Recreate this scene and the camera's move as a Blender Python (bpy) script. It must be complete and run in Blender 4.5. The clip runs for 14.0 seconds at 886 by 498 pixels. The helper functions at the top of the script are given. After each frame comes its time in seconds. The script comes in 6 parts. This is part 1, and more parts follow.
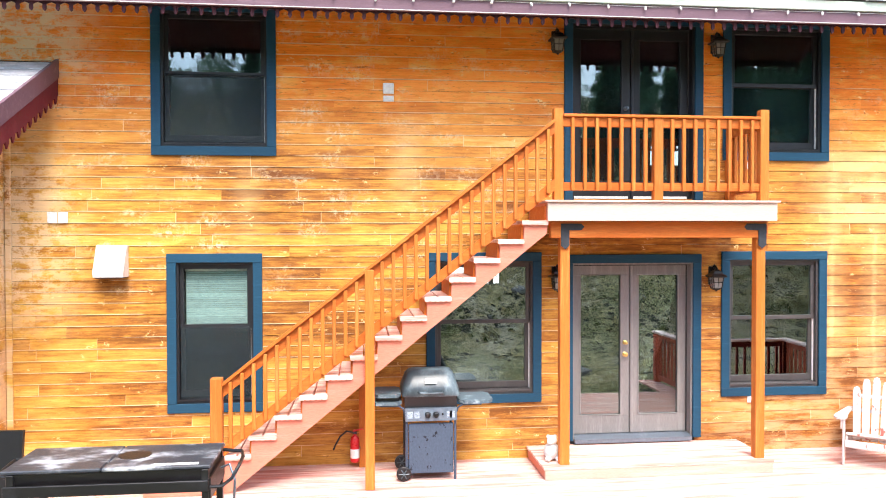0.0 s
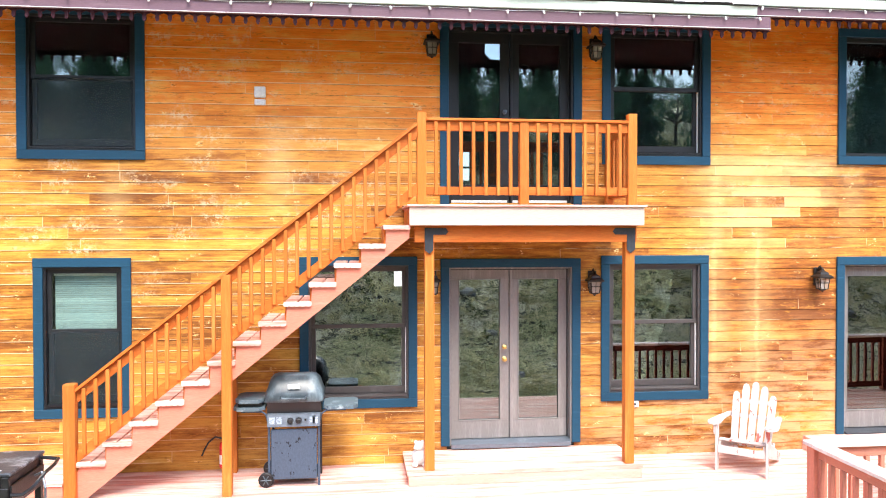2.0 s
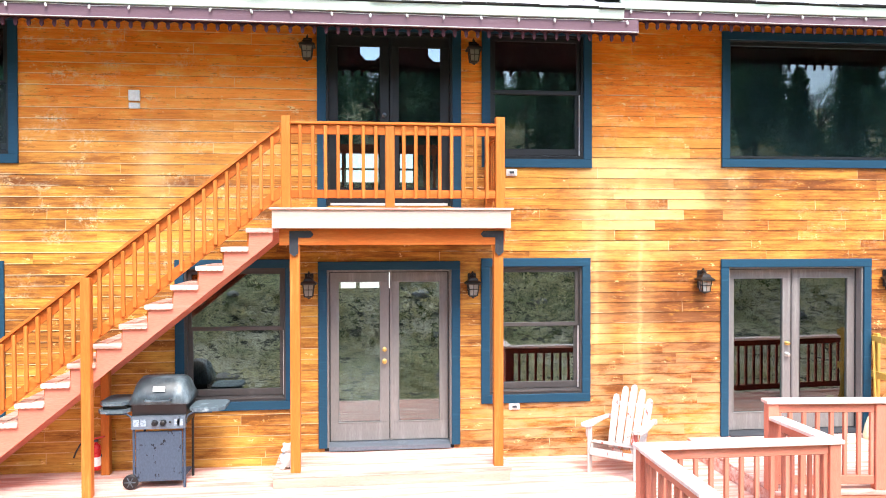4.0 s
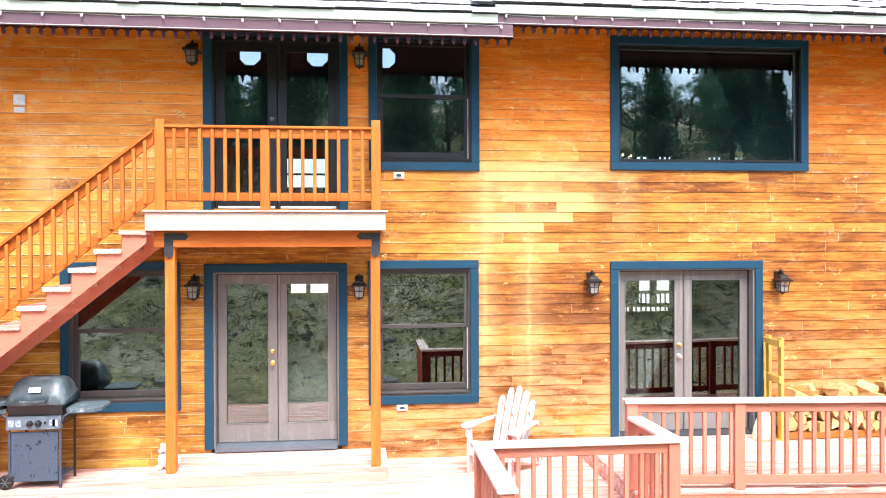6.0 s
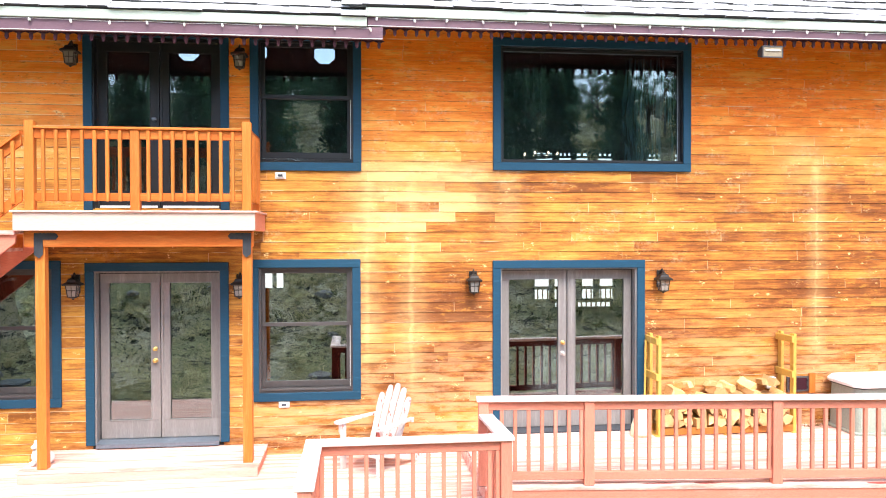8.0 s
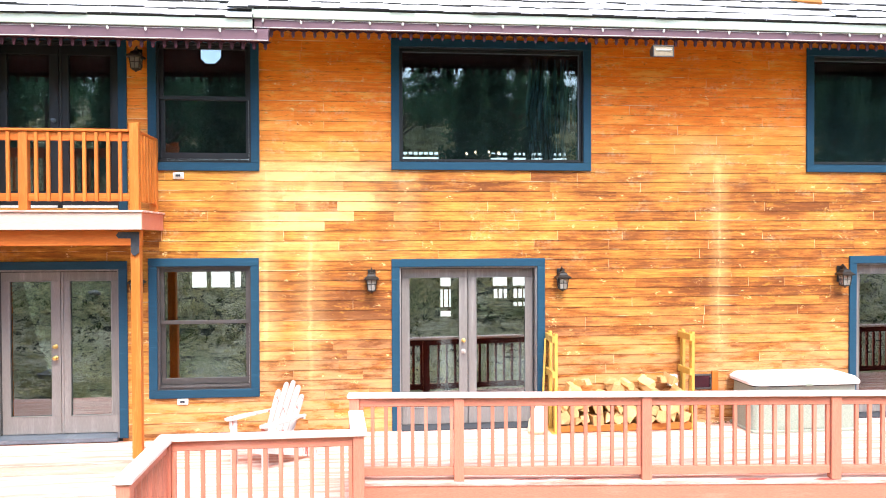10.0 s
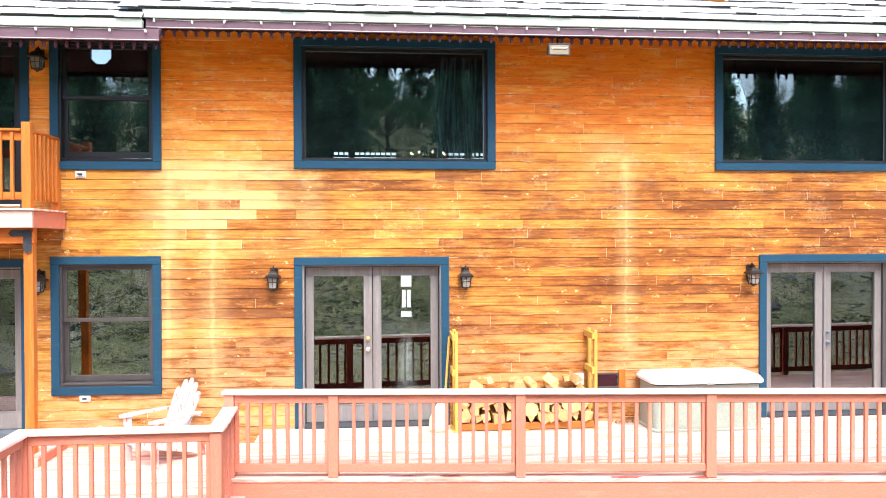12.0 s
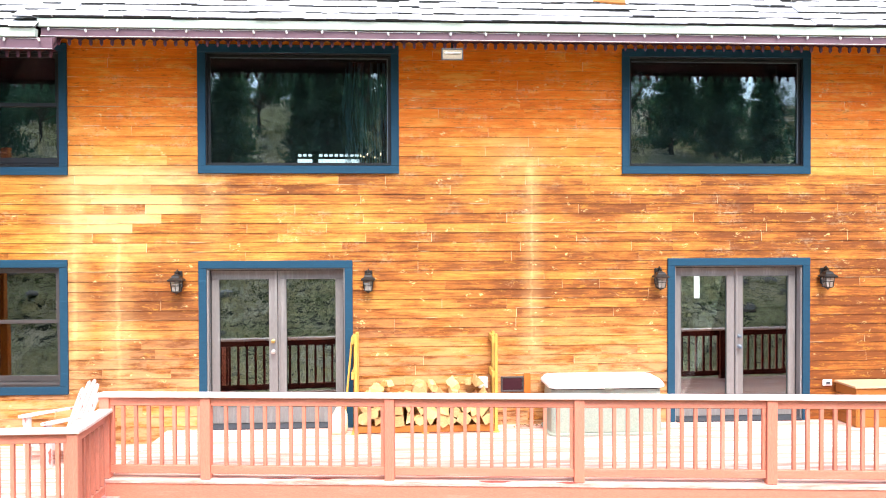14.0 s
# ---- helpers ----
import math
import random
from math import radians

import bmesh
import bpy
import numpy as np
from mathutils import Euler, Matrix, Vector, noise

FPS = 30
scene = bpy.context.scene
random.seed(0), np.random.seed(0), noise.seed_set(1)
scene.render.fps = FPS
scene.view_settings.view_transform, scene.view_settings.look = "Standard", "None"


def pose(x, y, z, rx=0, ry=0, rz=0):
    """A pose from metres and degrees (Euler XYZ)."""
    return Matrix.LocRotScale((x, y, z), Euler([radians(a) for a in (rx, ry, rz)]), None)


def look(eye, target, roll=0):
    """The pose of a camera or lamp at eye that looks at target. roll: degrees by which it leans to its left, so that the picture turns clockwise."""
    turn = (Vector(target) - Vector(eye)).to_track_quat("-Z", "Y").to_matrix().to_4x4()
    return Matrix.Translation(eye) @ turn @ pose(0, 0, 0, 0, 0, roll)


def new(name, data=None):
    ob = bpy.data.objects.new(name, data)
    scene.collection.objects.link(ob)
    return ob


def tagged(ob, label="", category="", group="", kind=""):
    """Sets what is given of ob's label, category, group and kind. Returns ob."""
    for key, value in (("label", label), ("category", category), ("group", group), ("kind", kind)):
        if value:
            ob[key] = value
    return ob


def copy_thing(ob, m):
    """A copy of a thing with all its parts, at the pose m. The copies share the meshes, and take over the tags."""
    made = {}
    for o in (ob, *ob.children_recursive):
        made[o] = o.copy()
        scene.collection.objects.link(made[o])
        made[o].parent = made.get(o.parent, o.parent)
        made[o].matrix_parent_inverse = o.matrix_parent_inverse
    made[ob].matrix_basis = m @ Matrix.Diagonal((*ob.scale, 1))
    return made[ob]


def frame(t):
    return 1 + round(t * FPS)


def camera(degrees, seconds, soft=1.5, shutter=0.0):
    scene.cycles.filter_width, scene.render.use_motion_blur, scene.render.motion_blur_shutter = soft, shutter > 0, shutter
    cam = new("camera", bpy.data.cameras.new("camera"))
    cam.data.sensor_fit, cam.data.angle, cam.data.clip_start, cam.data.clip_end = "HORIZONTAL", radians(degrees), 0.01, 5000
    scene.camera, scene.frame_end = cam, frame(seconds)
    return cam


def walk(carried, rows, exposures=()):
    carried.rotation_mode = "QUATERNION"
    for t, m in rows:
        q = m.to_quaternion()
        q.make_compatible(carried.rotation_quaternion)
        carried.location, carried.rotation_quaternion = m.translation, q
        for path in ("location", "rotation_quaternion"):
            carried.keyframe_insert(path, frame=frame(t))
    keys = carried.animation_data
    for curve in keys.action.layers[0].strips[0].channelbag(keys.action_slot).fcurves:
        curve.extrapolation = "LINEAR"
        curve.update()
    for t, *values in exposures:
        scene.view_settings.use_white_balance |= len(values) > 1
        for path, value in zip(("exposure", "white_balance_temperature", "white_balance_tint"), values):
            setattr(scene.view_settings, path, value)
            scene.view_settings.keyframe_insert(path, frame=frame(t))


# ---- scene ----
cam = camera(61.0, 14.0, soft=1.0)
PATH = [
    (0, (-3.953, -8.485, 2.55), (-3.738, -6.496, 2.516), -0.1),
    (0.5, (-3.639, -8.479, 2.564), (-3.422, -6.491, 2.53), -0.1),
    (1, (-3.251, -8.509, 2.555), (-3.033, -6.521, 2.521), -0.1),
    (1.5, (-2.91, -8.572, 2.579), (-2.691, -6.584, 2.546), -0.1),
    (2, (-2.563, -8.593, 2.583), (-2.341, -6.606, 2.552), -0.1),
    (2.5, (-2.209, -8.593, 2.575), (-1.99, -6.605, 2.547), -0.1),
    (3, (-1.879, -8.644, 2.593), (-1.656, -6.657, 2.563), -0.1),
    (3.5, (-1.514, -8.711, 2.604), (-1.294, -6.723, 2.574), -0.1),
    (6, (0.21, -8.99, 2.544), (0.419, -7.0, 2.534), -0.2),
    (6.5, (0.497, -9.05, 2.612), (0.717, -7.062, 2.585), -0.1),
    (7, (0.85, -9.123, 2.635), (1.07, -7.136, 2.603), -0.1),
    (7.5, (1.23, -9.202, 2.617), (1.446, -7.214, 2.59), -0.2),
    (8, (1.557, -9.261, 2.624), (1.78, -7.274, 2.594), -0.1),
    (10.5, (3.257, -9.535, 2.586), (3.448, -7.544, 2.557), -0.2),
    (11, (3.597, -9.562, 2.553), (3.78, -7.571, 2.531), -0.2),
    (11.5, (3.957, -9.592, 2.59), (4.133, -7.6, 2.562), -0.2),
    (12, (4.281, -9.648, 2.553), (4.451, -7.656, 2.529), -0.2),
    (12.5, (4.659, -9.695, 2.573), (4.818, -7.701, 2.545), -0.2),
    (13, (5.052, -9.726, 2.6), (5.198, -7.731, 2.571), -0.2),
    (13.5, (5.436, -9.761, 2.602), (5.565, -7.766, 2.574), -0.2),
    (14, (5.833, -9.811, 2.617), (5.939, -7.814, 2.589), -0.2),
]
walk(cam, [(t, look(eye, target, roll)) for t, eye, target, roll in PATH])

# ---- light ----
world = bpy.data.worlds.new("sky")
scene.world = world
world.use_nodes = True
wn, wl = world.node_tree.nodes, world.node_tree.links
sky = wn.new("ShaderNodeTexSky")
sky.sky_type, sky.sun_disc = "NISHITA", False
sky.sun_elevation, sky.sun_rotation = radians(56), radians(171)
sky.air_density, sky.dust_density, sky.ozone_density = 1.0, 2.0, 1.2
wn["Background"].inputs["Strength"].default_value = 0.15
wl.new(sky.outputs[0], wn["Background"].inputs[0])

sun = new("sun", bpy.data.lights.new("sun", "SUN"))
sun.data.energy, sun.data.angle, sun.data.color = 1.58, radians(28), (1.0, 0.95, 0.88)
sun.matrix_world = look((1.55, -9.85, 14.8), (0, 0, 0))
scene.view_settings.exposure = 1.92


# ---- materials ----
def nodes(name):
    m = bpy.data.materials.new(name)
    m.use_nodes = True
    t = m.node_tree
    return m, t.nodes, t.links, t.nodes["Principled BSDF"]


def math_node(n, l, op, a, b=None, c=None):
    k = n.new("ShaderNodeMath")
    k.operation = op
    for i, v in enumerate((a, b, c)):
        if v is None:
            continue
        if isinstance(v, (int, float)):
            k.inputs[i].default_value = v
        else:
            l.new(v, k.inputs[i])
    return k.outputs[0]


def span(n, l, value, a, b, lo=0.0, hi=1.0):
    k = n.new("ShaderNodeMapRange")
    k.interpolation_type = "SMOOTHSTEP"
    l.new(value, k.inputs[0])
    for i, v in enumerate((a, b, lo, hi)):
        k.inputs[i + 1].default_value = v
    return k.outputs[0]


def noise_node(n, l, vec, scale, detail=4, rough=0.6, stretch=None):
    if stretch:
        k = n.new("ShaderNodeMapping")
        k.inputs["Scale"].default_value = stretch
        l.new(vec, k.inputs[0])
        vec = k.outputs[0]
    t = n.new("ShaderNodeTexNoise")
    t.inputs["Scale"].default_value, t.inputs["Detail"].default_value, t.inputs["Roughness"].default_value = scale, detail, rough
    l.new(vec, t.inputs["Vector"])
    return t.outputs["Fac"]


def mix(n, l, fac, a, b, mode="MIX"):
    k = n.new("ShaderNodeMix")
    k.data_type, k.blend_type = "RGBA", mode
    for s, v in ((k.inputs[0], fac), (k.inputs[6], a), (k.inputs[7], b)):
        if isinstance(v, (int, float)):
            s.default_value = v
        elif isinstance(v, tuple):
            s.default_value = (*v, 1)
        else:
            l.new(v, s)
    return k.outputs[2]


def bump(n, l, bsdf, height, strength, dist=0.004):
    k = n.new("ShaderNodeBump")
    k.inputs["Strength"].default_value, k.inputs["Distance"].default_value = strength, dist
    l.new(height, k.inputs["Height"])
    l.new(k.outputs[0], bsdf.inputs["Normal"])


def place(n):
    return n.new("ShaderNodeNewGeometry").outputs["Position"]


def one_random(n, l):
    """A number of its own for each piece, whether it is an object or an island of a joined mesh."""
    a = n.new("ShaderNodeObjectInfo").outputs["Random"]
    b = n.new("ShaderNodeNewGeometry").outputs["Random Per Island"]
    return math_node(n, l, "FRACT", math_node(n, l, "ADD", a, b))


def surface(name, base, worn, rough=0.6, scale=3.0, grain=40.0, stretch=None, wear=(0.55, 0.8), relief=0.25, metal=0.0, vary=0.15):
    """Painted, stained or bare surface: base colour with worn patches, fine grain and a tone for each piece."""
    m, n, l, b = nodes(name)
    p = place(n)
    big = noise_node(n, l, p, scale, 5, 0.65, stretch)
    fine = noise_node(n, l, p, grain, 4, 0.6, stretch)
    col = mix(n, l, span(n, l, big, *wear), base, worn)
    tone = math_node(n, l, "MULTIPLY_ADD", one_random(n, l), 2 * vary, 1 - vary)
    tone = math_node(n, l, "MULTIPLY", tone, span(n, l, fine, 0.3, 0.7, 0.86, 1.08))
    k = n.new("ShaderNodeCombineColor")
    for i in range(3):
        l.new(tone, k.inputs[i])
    col = mix(n, l, 1.0, col, k.outputs[0], "MULTIPLY")
    l.new(col, b.inputs["Base Color"])
    b.inputs["Metallic"].default_value = metal
    b.inputs["Specular IOR Level"].default_value = 0.5 if metal or rough < 0.5 else 0.22
    l.new(span(n, l, fine, 0.2, 0.8, rough - 0.08, min(1, rough + 0.1)), b.inputs["Roughness"])
    bump(n, l, b, fine, relief)
    return m


GX, GZ = (0.6, 8, 8), (8, 8, 0.6)
BLUE = surface("blue_trim_paint", (0.013, 0.06, 0.108), (0.027, 0.098, 0.158), 0.55, 2.5, 30, GX, vary=0.08)
TAUPE = surface("taupe_door_paint", (0.21, 0.195, 0.188), (0.3, 0.285, 0.278), 0.5, 2.0, 25, GZ, (0.45, 0.8), vary=0.1)
# on the upper windows and door this dark tone holds the eave's shade
DARKSHADEBRONZE = surface("dark_and_eave_shaded_bronze", (0.009, 0.01, 0.013), (0.017, 0.018, 0.022), 0.45, 3, 30, vary=0.05)
BRONZE = surface("brown_grey_window_vinyl", (0.06, 0.053, 0.053), (0.09, 0.082, 0.08), 0.45, 3, 30, vary=0.05)
CEDAR = surface("orange_stained_wood", (0.5, 0.125, 0.02), (0.64, 0.24, 0.055), 0.55, 2.2, 26, GX, (0.45, 0.85), vary=0.14)
CEDARV = surface("orange_stained_upright_wood", (0.52, 0.15, 0.025), (0.68, 0.3, 0.085), 0.55, 2.2, 26, GZ, (0.45, 0.85), vary=0.16)
SALMON = surface("faded_salmon_paint", (0.64, 0.225, 0.15), (0.77, 0.39, 0.3), 0.6, 1.6, 30, GX, (0.52, 0.9), vary=0.06)
SALMONV = surface("faded_salmon_upright_paint", (0.64, 0.225, 0.15), (0.77, 0.39, 0.3), 0.6, 1.6, 30, GZ, (0.52, 0.9), vary=0.08)
# dark red of the back porch, also used as shade on the deck railings
DEEPRED = surface("dark_red_paint_and_rail_shade", (0.11, 0.018, 0.013), (0.16, 0.035, 0.025), 0.6, 2.0, 30, GX, vary=0.1)
WORNRED = surface("worn_red_under_paint", (0.3, 0.075, 0.06), (0.5, 0.2, 0.16), 0.65, 9, 40, vary=0.1)
# faded paint, made paler still for the blown-out light on the caps
CAP = surface("faded_blown_out_cap_paint", (0.8, 0.6, 0.53), (0.84, 0.74, 0.7), 0.6, 2.2, 26, GX, (0.35, 0.65), vary=0.04)
DECK = surface("faded_pink_deck_paint", (0.62, 0.27, 0.21), (0.82, 0.62, 0.55), 0.6, 1.6, 22, GX, (0.35, 0.65), vary=0.06)
CREAM = surface("pale_pink_fascia_paint", (0.6, 0.47, 0.39), (0.58, 0.4, 0.31), 0.6, 2, 30, GX, (0.55, 0.9), vary=0.03)
STEPFACE = surface("worn_tan_step_paint", (0.58, 0.37, 0.29), (0.68, 0.5, 0.41), 0.6, 2, 30, GX, (0.45, 0.8), vary=0.03)
BOXTOP = surface("pale_box_lid_wood", (0.62, 0.42, 0.24), (0.7, 0.54, 0.36), 0.55, 2.5, 25, GX, vary=0.08)
LENS = surface("dusty_frosted_lens", (0.3, 0.24, 0.16), (0.2, 0.16, 0.1), 0.4, 6, 40, vary=0.03)
PLUM = surface("plum_fascia_paint", (0.165, 0.095, 0.12), (0.26, 0.17, 0.2), 0.5, 2.5, 40, GX, (0.5, 0.85), vary=0.05)
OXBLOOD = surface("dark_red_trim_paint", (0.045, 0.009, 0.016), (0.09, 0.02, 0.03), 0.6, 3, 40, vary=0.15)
DRIP = surface("pale_green_metal_drip_edge", (0.55, 0.63, 0.55), (0.72, 0.76, 0.7), 0.35, 2, 30, GX, vary=0.03)
SHINGLE = surface("weathered_pale_grey_shingle", (0.42, 0.42, 0.435), (0.66, 0.66, 0.67), 0.8, 3.5, 40, (1, 3, 1), (0.35, 0.65), 0.5, vary=0.18)
UNDERLAY_SHADOW = surface("dark_underlay_and_gap_shadow", (0.05, 0.05, 0.05), (0.08, 0.08, 0.08), 0.9)
BLACK = surface("black_enamelled_steel", (0.008, 0.008, 0.009), (0.025, 0.025, 0.028), 0.35, 4, 60, vary=0.05)
IRON = surface("black_bronze_cast_metal", (0.01, 0.008, 0.007), (0.026, 0.02, 0.017), 0.45, 6, 60, vary=0.05)
GRILLGREY = surface("weathered_blue_grey_steel", (0.06, 0.083, 0.12), (0.012, 0.014, 0.02), 0.5, 16, 50, (1, 1, 0.6), (0.6, 0.64), vary=0.04)
STICKER = surface("faded_blue_white_sticker", (0.36, 0.43, 0.5), (0.16, 0.2, 0.25), 0.5, 30, 60, (1, 1, 3), (0.5, 0.56), vary=0.04)
SHELFGREY = surface("dusty_blue_grey_plastic", (0.1, 0.14, 0.165), (0.3, 0.36, 0.38), 0.5, 5, 40, None, (0.52, 0.66), vary=0.05)
# the lighter blue patches also paint the lid's gloss highlights
LIDGREY = surface("dusty_glossed_grey_enamel", (0.035, 0.05, 0.06), (0.15, 0.2, 0.225), 0.36, 5, 30, (1, 1, 0.5), (0.42, 0.72), vary=0.03)
GRIDDLETOP = surface("dusty_griddle_lid_steel", (0.035, 0.04, 0.05), (0.5, 0.52, 0.55), 0.4, 2.4, 40, (1, 1.6, 1), (0.47, 0.68), vary=0.05)
RAKERED = surface("dark_red_rake_paint", (0.13, 0.014, 0.028), (0.2, 0.035, 0.05), 0.55, 3, 40, vary=0.1)
SILVER = surface("dull_silver_panel", (0.15, 0.18, 0.22), (0.25, 0.29, 0.33), 0.4, 4, 40, metal=0.4, vary=0.05)
GALV = surface("grey_bracket_steel", (0.05, 0.055, 0.065), (0.08, 0.085, 0.09), 0.5, 5, 40)
WHITE = surface("white_plastic", (0.78, 0.78, 0.76), (0.7, 0.69, 0.66), 0.4, 4, 40, vary=0.03)
PEEL = surface("peeling_white_paint", (0.56, 0.5, 0.47), (0.45, 0.12, 0.09), 0.6, 5, 40, (3.0, 3.0, 0.7), (0.6, 0.64), vary=0.04)
RESIN = surface("pale_grey_green_resin", (0.3, 0.35, 0.29), (0.36, 0.4, 0.34), 0.45, 2, 60, vary=0.02)
LIDWHITE = surface("off_white_resin_lid", (0.8, 0.8, 0.79), (0.74, 0.75, 0.74), 0.4, 2, 60, vary=0.02)
PINE = surface("fresh_yellow_pine", (0.6, 0.37, 0.08), (0.7, 0.48, 0.16), 0.6, 3, 30, GZ, vary=0.08)
ENDGRAIN = surface("split_firewood_face", (0.66, 0.42, 0.18), (0.84, 0.66, 0.4), 0.75, 9, 60, vary=0.3)
BARK = surface("firewood_bark", (0.12, 0.07, 0.04), (0.25, 0.15, 0.08), 0.9, 12, 50, vary=0.3)
RED = surface("fire_extinguisher_red", (0.6, 0.015, 0.02), (0.5, 0.02, 0.02), 0.3, 4, 40)
SILVERKNOB = surface("bright_nickel", (0.6, 0.58, 0.55), (0.5, 0.48, 0.45), 0.3, 8, 60, metal=0.8)
BRASS = surface("worn_brass", (0.6, 0.42, 0.14), (0.5, 0.36, 0.16), 0.3, 8, 60, metal=0.9)
STONEWHITE = surface("white_garden_stone", (0.72, 0.72, 0.7), (0.5, 0.5, 0.49), 0.7, 14, 50)
BOXWOOD = surface("orange_varnished_box_wood", (0.38, 0.14, 0.03), (0.5, 0.22, 0.065), 0.5, 2.5, 25, GX, vary=0.1)
JUG = surface("pale_cream_plastic_bag", (0.82, 0.74, 0.5), (0.86, 0.82, 0.68), 0.45, 9, 30)
# the dimness of the rooms is put into these near-black wall and floor colours
PLASTER = surface("near_black_wall_plaster", (0.03, 0.028, 0.027), (0.022, 0.02, 0.02), 0.85, 2, 30)
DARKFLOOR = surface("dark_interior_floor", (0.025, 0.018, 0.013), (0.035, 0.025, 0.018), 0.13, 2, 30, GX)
BLIND = surface("pale_window_blind", (0.4, 0.56, 0.56), (0.36, 0.5, 0.5), 0.5, 3, 30)
LEAFLITTER = surface("dry_leaf_litter", (0.28, 0.17, 0.08), (0.4, 0.26, 0.12), 0.9, 20, 60, vary=0.3)


def leaves(name, a, b):
    """Foliage that lets some light through."""
    m, n, l, bs = nodes(name)
    n.remove(bs)
    col = mix(n, l, one_random(n, l), a, b)
    col = mix(n, l, span(n, l, noise_node(n, l, place(n), 0.8, 3), 0.35, 0.65), col, tuple(v * 0.6 for v in a))
    d, t, k = n.new("ShaderNodeBsdfDiffuse"), n.new("ShaderNodeBsdfTranslucent"), n.new("ShaderNodeMixShader")
    k.inputs[0].default_value = 0.45
    l.new(col, d.inputs[0])
    l.new(col, t.inputs[0])
    l.new(d.outputs[0], k.inputs[1])
    l.new(t.outputs[0], k.inputs[2])
    l.new(k.outputs[0], n["Material Output"].inputs[0])
    return m


FOLIAGE = leaves("green_conifer_needles", (0.065, 0.15, 0.1), (0.14, 0.25, 0.14))


def sheer_material():
    m, n, l, b = nodes("sheer_blue_curtain")
    clear, both, thru = n.new("ShaderNodeBsdfTransparent"), n.new("ShaderNodeMixShader"), n.new("ShaderNodeMixShader")
    cloth = n.new("ShaderNodeBsdfTranslucent")
    b.inputs["Base Color"].default_value, b.inputs["Roughness"].default_value = (0.3, 0.55, 0.68, 1), 0.8
    cloth.inputs[0].default_value = (0.3, 0.55, 0.68, 1)
    thru.inputs[0].default_value = 0.4
    l.new(b.outputs[0], thru.inputs[1])
    l.new(cloth.outputs[0], thru.inputs[2])
    l.new(span(n, l, noise_node(n, l, place(n), 16, 3, 0.6, (1, 1, 0.05)), 0.4, 0.62, 0.15, 0.6), both.inputs[0])
    l.new(clear.outputs[0], both.inputs[1])
    l.new(thru.outputs[0], both.inputs[2])
    l.new(both.outputs[0], n["Material Output"].inputs[0])
    return m


SHEER = sheer_material()
SHRUB = leaves("olive_shrub_leaves", (0.1, 0.14, 0.05), (0.28, 0.28, 0.12))
STRAW = leaves("pale_dry_grass", (0.56, 0.52, 0.27), (0.78, 0.73, 0.5))
ROCK = surface("grey_rock", (0.25, 0.24, 0.22), (0.36, 0.34, 0.31), 0.85, 2, 20, vary=0.3)
TRUNK = surface("grey_brown_trunk_bark", (0.1, 0.075, 0.055), (0.16, 0.13, 0.1), 0.9, 5, 30, (6, 6, 0.8), vary=0.2)


